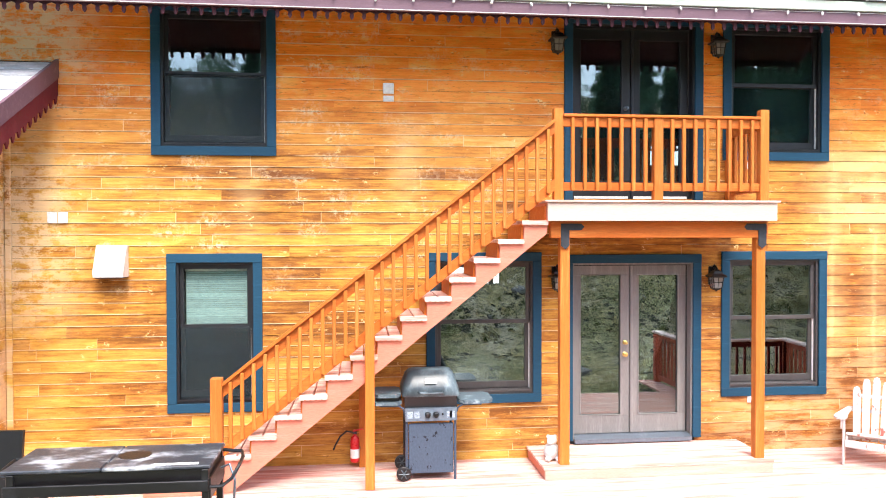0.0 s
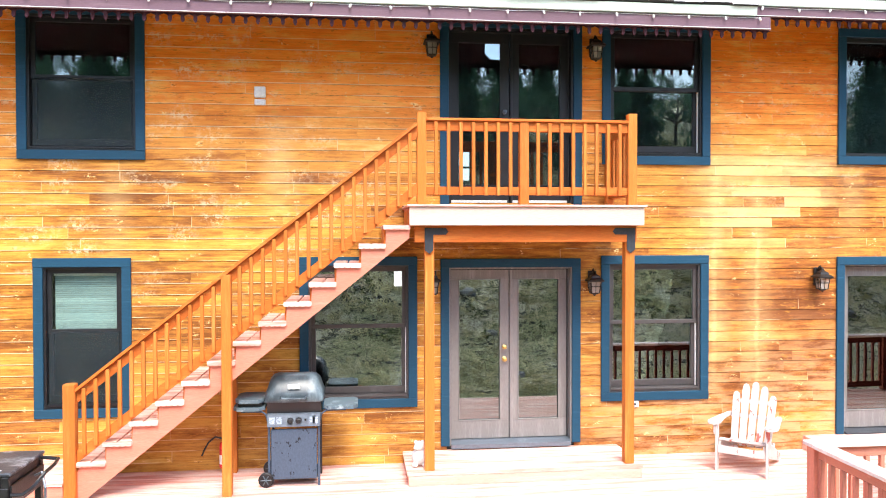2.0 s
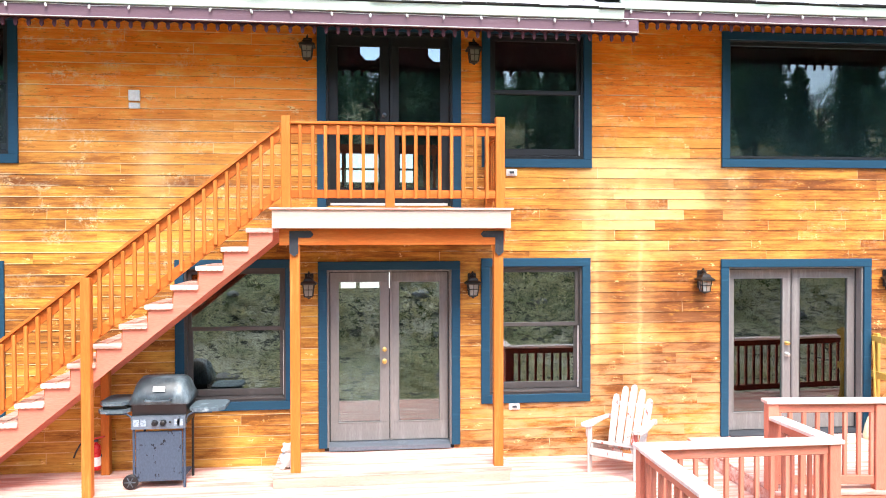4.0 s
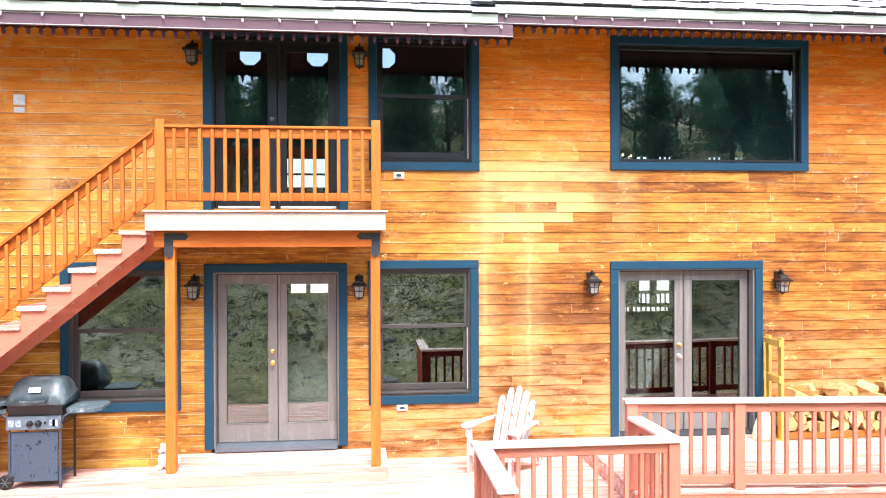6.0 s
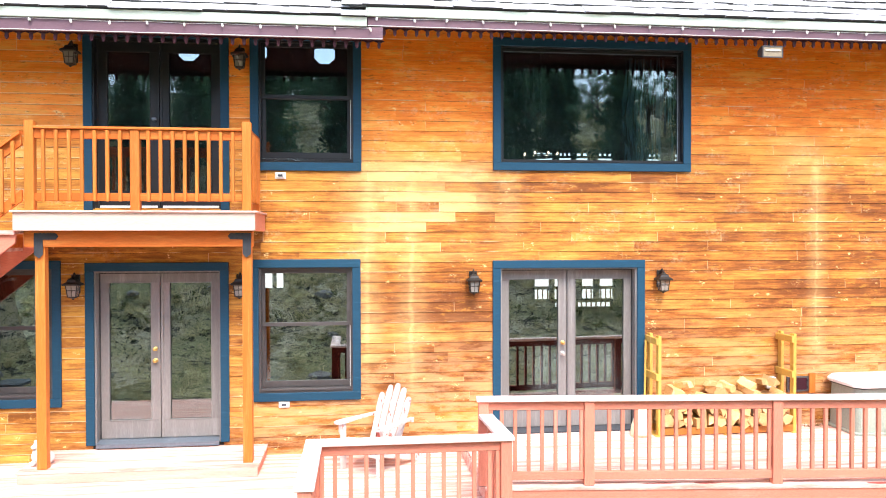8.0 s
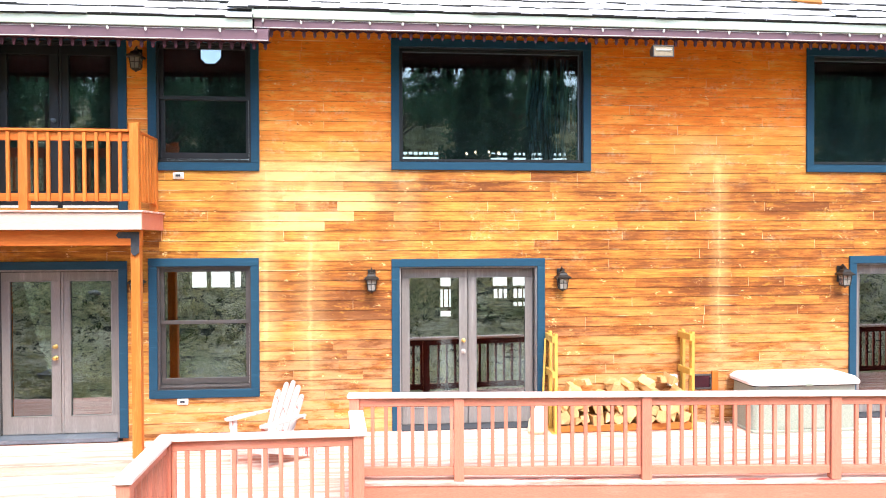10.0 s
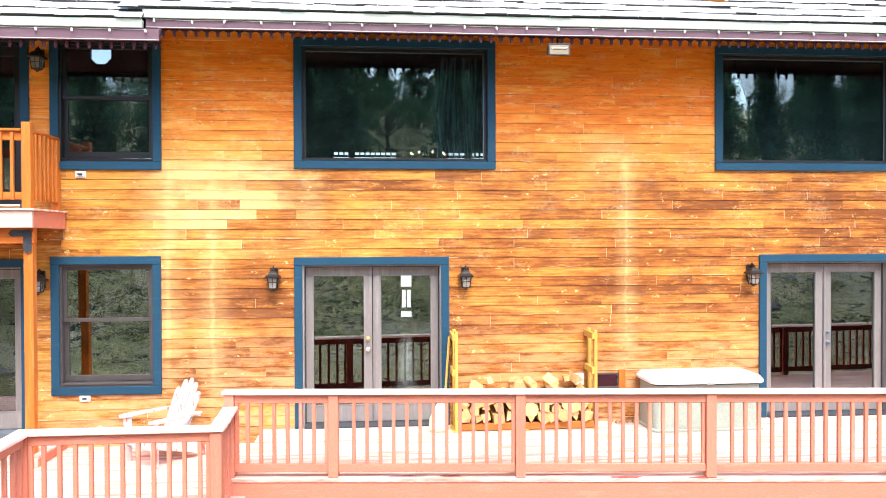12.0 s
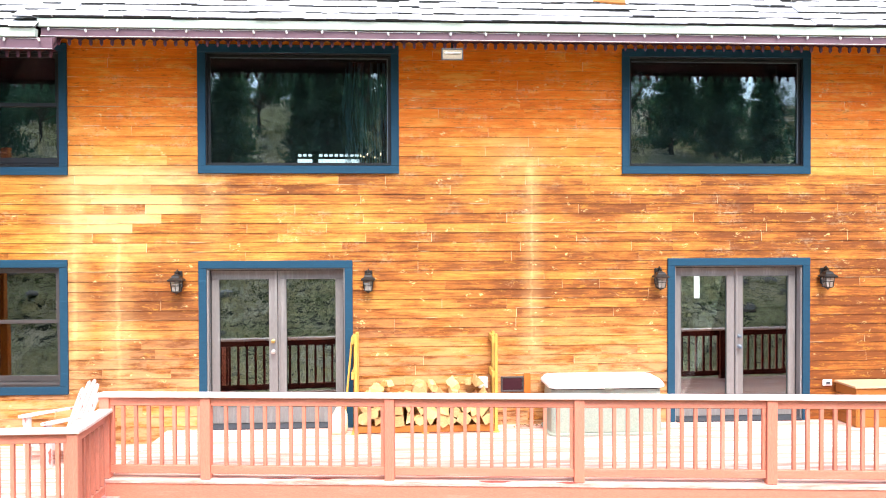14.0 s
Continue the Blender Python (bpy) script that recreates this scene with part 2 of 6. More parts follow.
def siding_material():
    """Orange-stained lap siding: a tone for each board, weathered patches, pale knots, pale upright runs."""
    m, n, l, b = nodes("weathered_orange_siding")
    p = place(n)
    xyz = n.new("ShaderNodeSeparateXYZ")
    l.new(p, xyz.inputs[0])
    x, z = xyz.outputs[0], xyz.outputs[2]
    r = one_random(n, l)
    ramp = n.new("ShaderNodeValToRGB")
    stops = ((0.0, (0.18, 0.055, 0.014)), (0.22, (0.34, 0.115, 0.022)), (0.5, (0.57, 0.245, 0.045)), (0.76, (0.7, 0.36, 0.075)), (1.0, (0.8, 0.52, 0.19)))
    e = ramp.color_ramp.elements
    while len(e) < len(stops):
        e.new(0.5)
    for k, (at, c) in zip(e, stops):
        k.position, k.color = at, (*c, 1)
    patch = noise_node(n, l, p, 0.75, 3, 0.55, (0.7, 1, 1.3))
    # each board carries its own stretch of grain
    shift = n.new("ShaderNodeCombineXYZ")
    l.new(math_node(n, l, "MULTIPLY", r, 37.0), shift.inputs[0])
    l.new(math_node(n, l, "MULTIPLY", r, 91.0), shift.inputs[2])
    own = n.new("ShaderNodeVectorMath")
    l.new(p, own.inputs[0])
    l.new(shift.outputs[0], own.inputs[1])
    g = own.outputs[0]
    blotch = noise_node(n, l, g, 4.2, 7, 0.72, (0.4, 1, 1.6))
    streak = noise_node(n, l, g, 15.0, 7, 0.75, (0.12, 1, 3.2))
    # boards differ in tone; a weathered darker belt between the storeys
    wander = math_node(n, l, "MULTIPLY_ADD", noise_node(n, l, p, 0.4, 2, 0.5), 1.2, -0.6)
    r2 = math_node(n, l, "MULTIPLY", math_node(n, l, "SUBTRACT", r, 0.5), 0.3)
    v = math_node(n, l, "MULTIPLY_ADD", math_node(n, l, "SUBTRACT", patch, 0.5), 1.0, span(n, l, math_node(n, l, "ABSOLUTE", math_node(n, l, "SUBTRACT", math_node(n, l, "ADD", z, wander), 2.85)), 0.2, 0.9, 0.36, 0.52))
    v = math_node(n, l, "ADD", v, r2)
    v = math_node(n, l, "ADD", v, math_node(n, l, "MULTIPLY", math_node(n, l, "SUBTRACT", blotch, 0.5), 1.35))
    v = math_node(n, l, "ADD", v, math_node(n, l, "MULTIPLY", math_node(n, l, "SUBTRACT", streak, 0.5), 1.35))
    v = math_node(n, l, "MULTIPLY_ADD", span(n, l, x, 0.5, 3.5), -0.055, v)
    # a few boards of the belt have gone dark
    dark = math_node(n, l, "MULTIPLY", span(n, l, r, 0.9, 0.93), math_node(n, l, "MULTIPLY", span(n, l, z, 2.1, 2.5), span(n, l, z, 3.2, 3.5, 1, 0)))
    v = math_node(n, l, "MULTIPLY_ADD", dark, -0.34, v)
    # browner towards the far end; under the eaves smoother, more orange, and lifted against their shade
    old = math_node(n, l, "MULTIPLY", span(n, l, x, 4.0, 8.0), math_node(n, l, "MULTIPLY", span(n, l, z, 1.3, 2.0), span(n, l, z, 3.2, 3.8, 1, 0)))
    v = math_node(n, l, "MULTIPLY_ADD", old, -0.09, v)
    v = math_node(n, l, "MULTIPLY_ADD", span(n, l, x, -2.0, 3.0, 1, 0), 0.03, v)
    v = math_node(n, l, "MULTIPLY_ADD", span(n, l, z, 1.9, 2.6, 1, 0), -0.2, v)
    # tone raised at the left end to offset the wing roof's shadow
    v = math_node(n, l, "MULTIPLY_ADD", span(n, l, x, -7.3, -6.7, 1, 0), 0.2, v)
    v = math_node(n, l, "MULTIPLY_ADD", math_node(n, l, "MULTIPLY", span(n, l, x, 10.9, 11.5), span(n, l, z, 1.2, 2.2, 1, 0)), -0.25, v)
    high = span(n, l, z, 3.35, 4.4, 0.0, 0.58)
    v = math_node(n, l, "ADD", math_node(n, l, "MULTIPLY", v, math_node(n, l, "MULTIPLY_ADD", high, -0.62, 1.0)), math_node(n, l, "MULTIPLY", high, 0.84))
    l.new(v, ramp.inputs[0])
    col = mix(n, l, math_node(n, l, "MULTIPLY", high, span(n, l, x, -1.0, 4.0, 1.4, 1.6)), ramp.outputs[0], (1.36, 0.6, 0.1), "MULTIPLY")
    # yellow mottling in the lifted orange under the eaves
    mottle = math_node(n, l, "MULTIPLY", span(n, l, blotch, 0.5, 0.64), high)
    col = mix(n, l, mottle, col, (0.9, 0.47, 0.1))
    col = mix(n, l, math_node(n, l, "MULTIPLY", span(n, l, x, -3.0, 3.0, 1.0, 0.0), span(n, l, z, 2.6, 3.8, 1, 0)), col, (1.0, 1.15, 1.02), "MULTIPLY")
    col = mix(n, l, span(n, l, x, 1.5, 5.0), col, (1.0, 0.965, 1.0), "MULTIPLY")
    # fine grain lines along the boards
    fine = noise_node(n, l, g, 30.0, 5, 0.65, (0.1, 1, 4.0))
    col = mix(n, l, math_node(n, l, "MULTIPLY", span(n, l, fine, 0.52, 0.72, 0, 0.36), span(n, l, z, 3.2, 4.2, 1.0, 0.45)), col, (0.24, 0.075, 0.012))
    # small smudges, pale and dark
    smudge = noise_node(n, l, g, 17.0, 8, 0.8, (0.35, 1, 1.5))
    col = mix(n, l, span(n, l, smudge, 0.55, 0.62, 0, 0.5), col, (0.66, 0.31, 0.045))
    col = mix(n, l, span(n, l, smudge, 0.37, 0.43, 0.48, 0), col, (0.18, 0.055, 0.012))
    # greyed, paler boards low on the wall, fainter by the stairs and the far end
    low = math_node(n, l, "MULTIPLY", span(n, l, z, 0.2, 2.1, 0.72, 0), math_node(n, l, "MULTIPLY", span(n, l, blotch, 0.38, 0.58), math_node(n, l, "MULTIPLY", span(n, l, x, 10.6, 11.2, 1, 0), span(n, l, x, -0.6, 1.2, 0.15, 1))))
    col = mix(n, l, low, col, (0.56, 0.34, 0.18))
    # pale upright runs
    wob = math_node(n, l, "MULTIPLY_ADD", noise_node(n, l, p, 3.0, 3, 0.6, (1, 1, 2)), 0.12, -0.06)
    wx = math_node(n, l, "ADD", x, wob)
    runs = None
    for x0, w, z0, z1, amount in ((1.66, 0.3, 0.95, 3.5, 0.5), (1.66, 0.09, 0.95, 3.5, 0.8), (1.68, 0.22, 2.3, 3.55, 0.85), (2.2, 0.3, 0.8, 3.5, 0.45), (2.2, 0.08, 0.8, 3.5, 0.8), (2.2, 0.2, 2.3, 3.5, 0.75), (7.52, 0.2, 0.75, 3.6, 0.38), (7.52, 0.05, 1.0, 3.75, 0.6), (7.5, 0.12, 3.2, 3.72, 0.8), (7.3, 0.6, 3.5, 4.0, 0.45), (-3.45, 0.3, 3.0, 4.0, 0.5), (-5.2, 0.25, 2.5, 3.45, 0.35), (3.4, 0.3, 2.6, 3.5, 0.35)):
        d = math_node(n, l, "ABSOLUTE", math_node(n, l, "SUBTRACT", wx, x0))
        a = span(n, l, d, 0.0, w, amount, 0)
        a = math_node(n, l, "MULTIPLY", a, span(n, l, z, z0 - 0.5, z0 + 0.5))
        a = math_node(n, l, "MULTIPLY", a, span(n, l, z, z1 - 0.25, z1 + 0.05, 1, 0))
        runs = a if runs is None else math_node(n, l, "MAXIMUM", runs, a)
    broad = math_node(n, l, "ABSOLUTE", math_node(n, l, "SUBTRACT", wx, 2.3))
    broad = math_node(n, l, "MULTIPLY", span(n, l, broad, 0.5, 1.2, 1, 0), span(n, l, z, 2.2, 2.8))
    broad = math_node(n, l, "MULTIPLY", broad, span(n, l, z, 3.4, 3.7, 1, 0))
    broad = math_node(n, l, "MULTIPLY", broad, span(n, l, r, 0.1, 0.75))
    runs = math_node(n, l, "MAXIMUM", runs, math_node(n, l, "MULTIPLY", broad, 0.8))
    runs = math_node(n, l, "MULTIPLY", runs, span(n, l, blotch, 0.3, 0.6, 0.55, 1.0))
    runs = math_node(n, l, "MULTIPLY", runs, span(n, l, r, 0.0, 1.0, 0.6, 1.0))
    col = mix(n, l, runs, col, (0.82, 0.53, 0.23))
    # pale knots and flecks, more of them towards the old end of the house
    vo = n.new("ShaderNodeTexVoronoi")
    vo.inputs["Scale"].default_value = 6.5
    k = n.new("ShaderNodeMapping")
    k.inputs["Scale"].default_value = (0.6, 1, 1.2)
    warp = n.new("ShaderNodeTexNoise")
    warp.inputs["Scale"].default_value = 11.0
    l.new(p, warp.inputs["Vector"])
    add = n.new("ShaderNodeVectorMath")
    add.operation = "MULTIPLY_ADD"
    l.new(warp.outputs["Color"], add.inputs[0])
    add.inputs[1].default_value = (0.14, 0.14, 0.14)
    l.new(p, add.inputs[2])
    l.new(add.outputs[0], k.inputs[0])
    l.new(k.outputs[0], vo.inputs["Vector"])
    vo2 = n.new("ShaderNodeTexVoronoi")
    vo2.inputs["Scale"].default_value = 3.4
    l.new(k.outputs[0], vo2.inputs["Vector"])
    near = span(n, l, vo.outputs["Distance"], 0.1, 0.28, 1, 0)
    # raw flecks along the edges of the oldest boards
    edge = math_node(n, l, "FRACT", math_node(n, l, "DIVIDE", math_node(n, l, "ADD", z, 0.279), 0.124))
    edge = math_node(n, l, "ABSOLUTE", math_node(n, l, "SUBTRACT", edge, 0.5))
    raw = math_node(n, l, "MULTIPLY", span(n, l, x, -7.5, 0.0, 1.0, 0.25), span(n, l, z, 1.5, 2.6))
    raw = math_node(n, l, "MULTIPLY", raw, span(n, l, vo2.outputs["Distance"], 0.1, 0.55, 1, 0))
    raw = math_node(n, l, "MULTIPLY", raw, span(n, l, edge, 0.1, 0.45, 0.3, 1.0))
    raw = math_node(n, l, "MULTIPLY", raw, span(n, l, noise_node(n, l, p, 22, 6, 0.8), 0.48, 0.55))
    bare = math_node(n, l, "MULTIPLY", span(n, l, x, -7.7, -6.7, 1, 0), math_node(n, l, "MULTIPLY", span(n, l, z, 1.2, 2.3), span(n, l, z, 3.0, 3.7, 1, 0.35)))
    bare = math_node(n, l, "MAXIMUM", bare, math_node(n, l, "MULTIPLY", span(n, l, x, -7.3, -6.5, 1, 0), span(n, l, z, 4.1, 4.4)))
    bare = math_node(n, l, "MULTIPLY", bare, span(n, l, noise_node(n, l, p, 7, 6, 0.8, (0.6, 1, 1)), 0.42, 0.54))
    raw = math_node(n, l, "MAXIMUM", raw, math_node(n, l, "MULTIPLY", bare, 0.85))
    col = mix(n, l, raw, col, (0.88, 0.7, 0.45))
    core = span(n, l, vo.outputs["Distance"], 0.03, 0.07, 1, 0)
    some = noise_node(n, l, p, 0.9, 2, 0.5)
    some = math_node(n, l, "SUBTRACT", some, span(n, l, x, -4.5, 1.0, -0.09, -0.04))
    fleck = noise_node(n, l, p, 34, 5, 0.75, (0.7, 1, 1.3))
    spot = math_node(n, l, "MULTIPLY", near, span(n, l, some, 0.36, 0.48))
    spot = math_node(n, l, "MULTIPLY", spot, span(n, l, fleck, 0.53, 0.58))
    col = mix(n, l, math_node(n, l, "MULTIPLY", spot, 0.9), col, (0.88, 0.62, 0.28))
    col = mix(n, l, math_node(n, l, "MULTIPLY", core, 0.65), col, (0.2, 0.06, 0.015))
    # worn lower lips of the boards
    lip = math_node(n, l, "FRACT", math_node(n, l, "DIVIDE", math_node(n, l, "ADD", z, 0.279), 0.124))
    lip = span(n, l, lip, 0.04, 0.075, 1, 0)
    worn = noise_node(n, l, p, 1.1, 3, 0.6, (1, 1, 6))
    worn = math_node(n, l, "SUBTRACT", worn, span(n, l, x, -3.0, 3.0, -0.08, 0.085))
    lip = math_node(n, l, "MULTIPLY", lip, span(n, l, worn, 0.48, 0.55))
    col = mix(n, l, math_node(n, l, "MULTIPLY", lip, span(n, l, x, -6.0, -2.0, 0.7, 0.5)), col, (0.9, 0.72, 0.46))
    b.inputs["Specular IOR Level"].default_value = 0.2
    # pale raw wood at the butt ends
    uv = n.new("ShaderNodeUVMap")
    uv.uv_map = "along"
    us = n.new("ShaderNodeSeparateXYZ")
    l.new(uv.outputs[0], us.inputs[0])
    end = math_node(n, l, "MINIMUM", us.outputs[0], math_node(n, l, "SUBTRACT", 1.0, us.outputs[0]))
    end = math_node(n, l, "MULTIPLY", span(n, l, end, 0.0012, 0.0032, 0.55, 0), span(n, l, noise_node(n, l, p, 2.1, 2, 0.5), 0.47, 0.57))
    col = mix(n, l, end, col, (0.86, 0.66, 0.42))
    l.new(col, b.inputs["Base Color"])
    l.new(span(n, l, fine, 0.2, 0.8, 0.45, 0.65), b.inputs["Roughness"])
    bump(n, l, b, fine, 0.35)
    return m


SIDING = siding_material()


def glass_material(name, tint=0.7, gloss=1.75, haze=0.0):
    m, n, l, b = nodes(name)
    n.remove(b)
    out = n["Material Output"]
    clear, shine, both, fre = (n.new(k) for k in ("ShaderNodeBsdfTransparent", "ShaderNodeBsdfGlossy", "ShaderNodeMixShader", "ShaderNodeFresnel"))
    clear.inputs[0].default_value = (tint, tint * 1.02, tint, 1)
    shine.inputs["Roughness"].default_value = 0.0
    shine.inputs[0].default_value = (0.86, 0.98, 1.0, 1)
    fre.inputs[0].default_value = gloss
    k = n.new("ShaderNodeBump")
    k.inputs["Strength"].default_value, k.inputs["Distance"].default_value = 0.03, 0.004
    l.new(noise_node(n, l, place(n), 3.0, 2, 0.5, (1, 1, 2.0)), k.inputs["Height"])
    l.new(k.outputs[0], shine.inputs["Normal"])
    l.new(fre.outputs[0], both.inputs[0])
    l.new(clear.outputs[0], both.inputs[1])
    l.new(shine.outputs[0], both.inputs[2])
    # a teal diffuse layer paints the veil of reflected glow on the pane
    if haze:
        haze_layer, veil = n.new("ShaderNodeBsdfDiffuse"), n.new("ShaderNodeMixShader")
        haze_layer.inputs[0].default_value = (0.5, 0.8, 0.84, 1)
        l.new(span(n, l, noise_node(n, l, place(n), 2.5, 5, 0.6, (2.5, 1, 0.8)), 0.3, 0.7, haze * 0.6, haze * 1.4), veil.inputs[0])
        l.new(both.outputs[0], veil.inputs[1])
        l.new(haze_layer.outputs[0], veil.inputs[2])
        both = veil
    l.new(both.outputs[0], out.inputs[0])
    return m


CLEAR = glass_material("plain_thin_window_glass", 0.9, 1.5)
GLASS = glass_material("window_glass", 0.75, 2.5)
HAZEGLASS = glass_material("hazed_upper_window_glass", 0.75, 2.1, 0.005)


def frosted_material():
    m, n, l, b = nodes("pale_lantern_glass")
    clear, both = n.new("ShaderNodeBsdfTransparent"), n.new("ShaderNodeMixShader")
    b.inputs["Base Color"].default_value, b.inputs["Roughness"].default_value = (0.5, 0.47, 0.42, 1), 0.15
    both.inputs[0].default_value = 0.45
    l.new(clear.outputs[0], both.inputs[1])
    l.new(b.outputs[0], both.inputs[2])
    l.new(both.outputs[0], n["Material Output"].inputs[0])
    return m


LAMPGLASS = frosted_material()


def ground_material():
    m, n, l, b = nodes("dry_grass_hillside")
    p = place(n)
    a = noise_node(n, l, p, 0.3, 5, 0.65)
    c = noise_node(n, l, p, 2.2, 9, 0.8)
    d = noise_node(n, l, p, 7.0, 8, 0.8)
    col = mix(n, l, span(n, l, a, 0.42, 0.58), (0.42, 0.43, 0.2), (0.74, 0.68, 0.48))
    col = mix(n, l, span(n, l, c, 0.53, 0.58), col, (0.03, 0.032, 0.016))
    col = mix(n, l, span(n, l, d, 0.53, 0.6), col, (0.05, 0.05, 0.022))
    col = mix(n, l, span(n, l, d, 0.36, 0.41, 1, 0), col, (0.74, 0.7, 0.58))
    blades = noise_node(n, l, p, 24.0, 7, 0.8, (1, 1, 0.4))
    col = mix(n, l, span(n, l, blades, 0.5, 0.6, 0, 0.55), col, (0.06, 0.07, 0.025))
    col = mix(n, l, span(n, l, blades, 0.38, 0.46, 0.5, 0), col, (0.8, 0.76, 0.56))
    l.new(col, b.inputs["Base Color"])
    b.inputs["Roughness"].default_value = 0.95
    bump(n, l, b, c, 1.0, 0.3)
    return m


def screen_material():
    m, n, l, b = nodes("grey_insect_screen")
    clear, both = n.new("ShaderNodeBsdfTransparent"), n.new("ShaderNodeMixShader")
    b.inputs["Base Color"].default_value, b.inputs["Roughness"].default_value = (0.025, 0.042, 0.05, 1), 0.7
    both.inputs[0].default_value = 0.28
    l.new(clear.outputs[0], both.inputs[1])
    l.new(b.outputs[0], both.inputs[2])
    l.new(both.outputs[0], n["Material Output"].inputs[0])
    return m


SCREEN = screen_material()
GROUND = ground_material()


# ---- mesh helpers ----
def box(bm, x0, x1, y0, y1, z0, z1, bevel=0.0):
    b = bmesh.new() if bevel else bm
    v = [b.verts.new(p) for p in ((x0, y0, z0), (x1, y0, z0), (x1, y1, z0), (x0, y1, z0), (x0, y0, z1), (x1, y0, z1), (x1, y1, z1), (x0, y1, z1))]
    for f in ((0, 3, 2, 1), (4, 5, 6, 7), (0, 1, 5, 4), (1, 2, 6, 5), (2, 3, 7, 6), (3, 0, 4, 7)):
        b.faces.new([v[i] for i in f])
    if bevel:
        bmesh.ops.bevel(b, geom=b.edges[:], offset=bevel, segments=1, affect="EDGES")
        tmp = bpy.data.meshes.new("tmp")
        b.to_mesh(tmp)
        bm.from_mesh(tmp)
        bpy.data.meshes.remove(tmp)
        b.free()
    return bm


def solid(*a, bevel=0.004):
    return box(bmesh.new(), *a, bevel=bevel)


def prism(points, axis, a, b, bm=None):
    """A flat outline pushed from a to b along an axis; points are the two other coordinates in order."""
    bm = bm or bmesh.new()

    def at(p, d):
        q = list(p)
        q.insert("xyz".index(axis), d)
        return q

    lo, hi = [bm.verts.new(at(p, a)) for p in points], [bm.verts.new(at(p, b)) for p in points]
    k = len(points)
    bm.faces.new(lo[::-1])
    bm.faces.new(hi)
    for i in range(k):
        bm.faces.new((lo[i], lo[(i + 1) % k], hi[(i + 1) % k], hi[i]))
    bmesh.ops.recalc_face_normals(bm, faces=bm.faces[:])
    return bm


def tube(points, r, sides=8, bm=None, caps=True, taper=None):
    """A round bar along a line of points."""
    bm = bm or bmesh.new()
    pts = [Vector(p) for p in points]
    rings = []
    for i, p in enumerate(pts):
        d = (pts[min(i + 1, len(pts) - 1)] - pts[max(i - 1, 0)]).normalized()
        s = d.cross(Vector((0, 0, 1)) if abs(d.z) < 0.95 else Vector((1, 0, 0))).normalized()
        u = d.cross(s)
        rr = r if taper is None else taper[i]
        rings.append([bm.verts.new(p + rr * (math.cos(2 * math.pi * k / sides) * s + math.sin(2 * math.pi * k / sides) * u)) for k in range(sides)])
    for a, b in zip(rings, rings[1:]):
        for k in range(sides):
            bm.faces.new((a[k], a[(k + 1) % sides], b[(k + 1) % sides], b[k]))
    if caps:
        bm.faces.new(rings[0][::-1])
        bm.faces.new(rings[-1])
    bmesh.ops.recalc_face_normals(bm, faces=bm.faces[:])
    return bm


def turned(profile, sides=12, at=(0, 0, 0), bm=None):
    """A lathe shape from (radius, height) pairs."""
    return tube([(at[0], at[1], at[2] + h) for r, h in profile], 1, sides, bm, True, [max(r, 0.001) for r, h in profile])


def mesh_of(bm, name, material):
    me = bpy.data.meshes.new(name)
    bm.to_mesh(me)
    bm.free()
    me.materials.append(material)
    return me


def part(name, bm, material, parent, label="", kind=""):
    ob = new(name, bm if isinstance(bm, bpy.types.Mesh) else mesh_of(bm, name, material))
    ob.parent = parent
    return tagged(ob, label, kind=kind)


def thing(name, label, category, group="", at=(0, 0, 0), turn=0.0):
    ob = new(name)
    ob.empty_display_size = 0.1
    ob.matrix_world = pose(*at, 0, 0, turn)
    return tagged(ob, label, category, group)


def structure(name, bm, material, label, category):
    return tagged(new(name, mesh_of(bm, name, material)), label, category, "", "structure")


def smooth(ob):
    for f in ob.data.polygons:
        f.use_smooth = True
    return ob


# ---- plan ----
PITCH = 0.124
LEFT, RIGHT, TOP = -12.0, 16.0, 5.8
FLOOR_R = 0.17
# openings by their outer trim: x0, x1, z0, z1
W_UP_LEFT = (-6.215, -4.885, 3.435, 5.1)
W_LOW_LEFT = (-6.065, -5.045, 0.62, 2.365)
W_STAIR = (-3.23, -1.905, 0.645, 2.365)
W_LOW_MID = (0.26, 1.58, 0.65, 2.365)
W_UP_MID = (0.27, 1.595, 3.435, 5.1)
W_BIG = (3.22, 5.785, 3.46, 5.105)
W_BIG_R = (8.715, 11.265, 3.46, 5.1)
D_MAIN = (-1.635, 0.01, 0.18, 2.335)
D_UP = (-1.638, 0.025, 2.93, 5.09)
D_MID = (3.215, 5.178, 0.17, 2.34)
D_RIGHT = (9.327, 11.264, 0.17, 2.345)
OPENINGS = [W_UP_LEFT, W_LOW_LEFT, W_STAIR, W_LOW_MID, W_UP_MID, W_BIG, W_BIG_R, D_MAIN, D_UP, D_MID, D_RIGHT]
TRIM = 0.1


def pierced(bm, x0, x1, z0, z1, holes, y0, y1):
    xs = sorted({x0, x1, *[h[0] for h in holes], *[h[1] for h in holes]})
    zs = sorted({z0, z1, *[h[2] for h in holes], *[h[3] for h in holes]})
    for a, b in zip(xs, xs[1:]):
        run = None
        for c, d in zip(zs, zs[1:]):
            mx, mz = (a + b) / 2, (c + d) / 2
            hole = any(h[0] < mx < h[1] and h[2] < mz < h[3] for h in holes)
            if hole and run is not None:
                box(bm, a, b, y0, y1, run, c)
                run = None
            elif not hole and run is None:
                run = c
        if run is not None:
            box(bm, a, b, y0, y1, run, zs[-1])
    return bm


holes = [(a + TRIM * 0.9, b - TRIM * 0.9, c + (TRIM * 0.9 if c > 0.5 and c != D_UP[2] else 0), d - TRIM * 0.9) for a, b, c, d in OPENINGS]
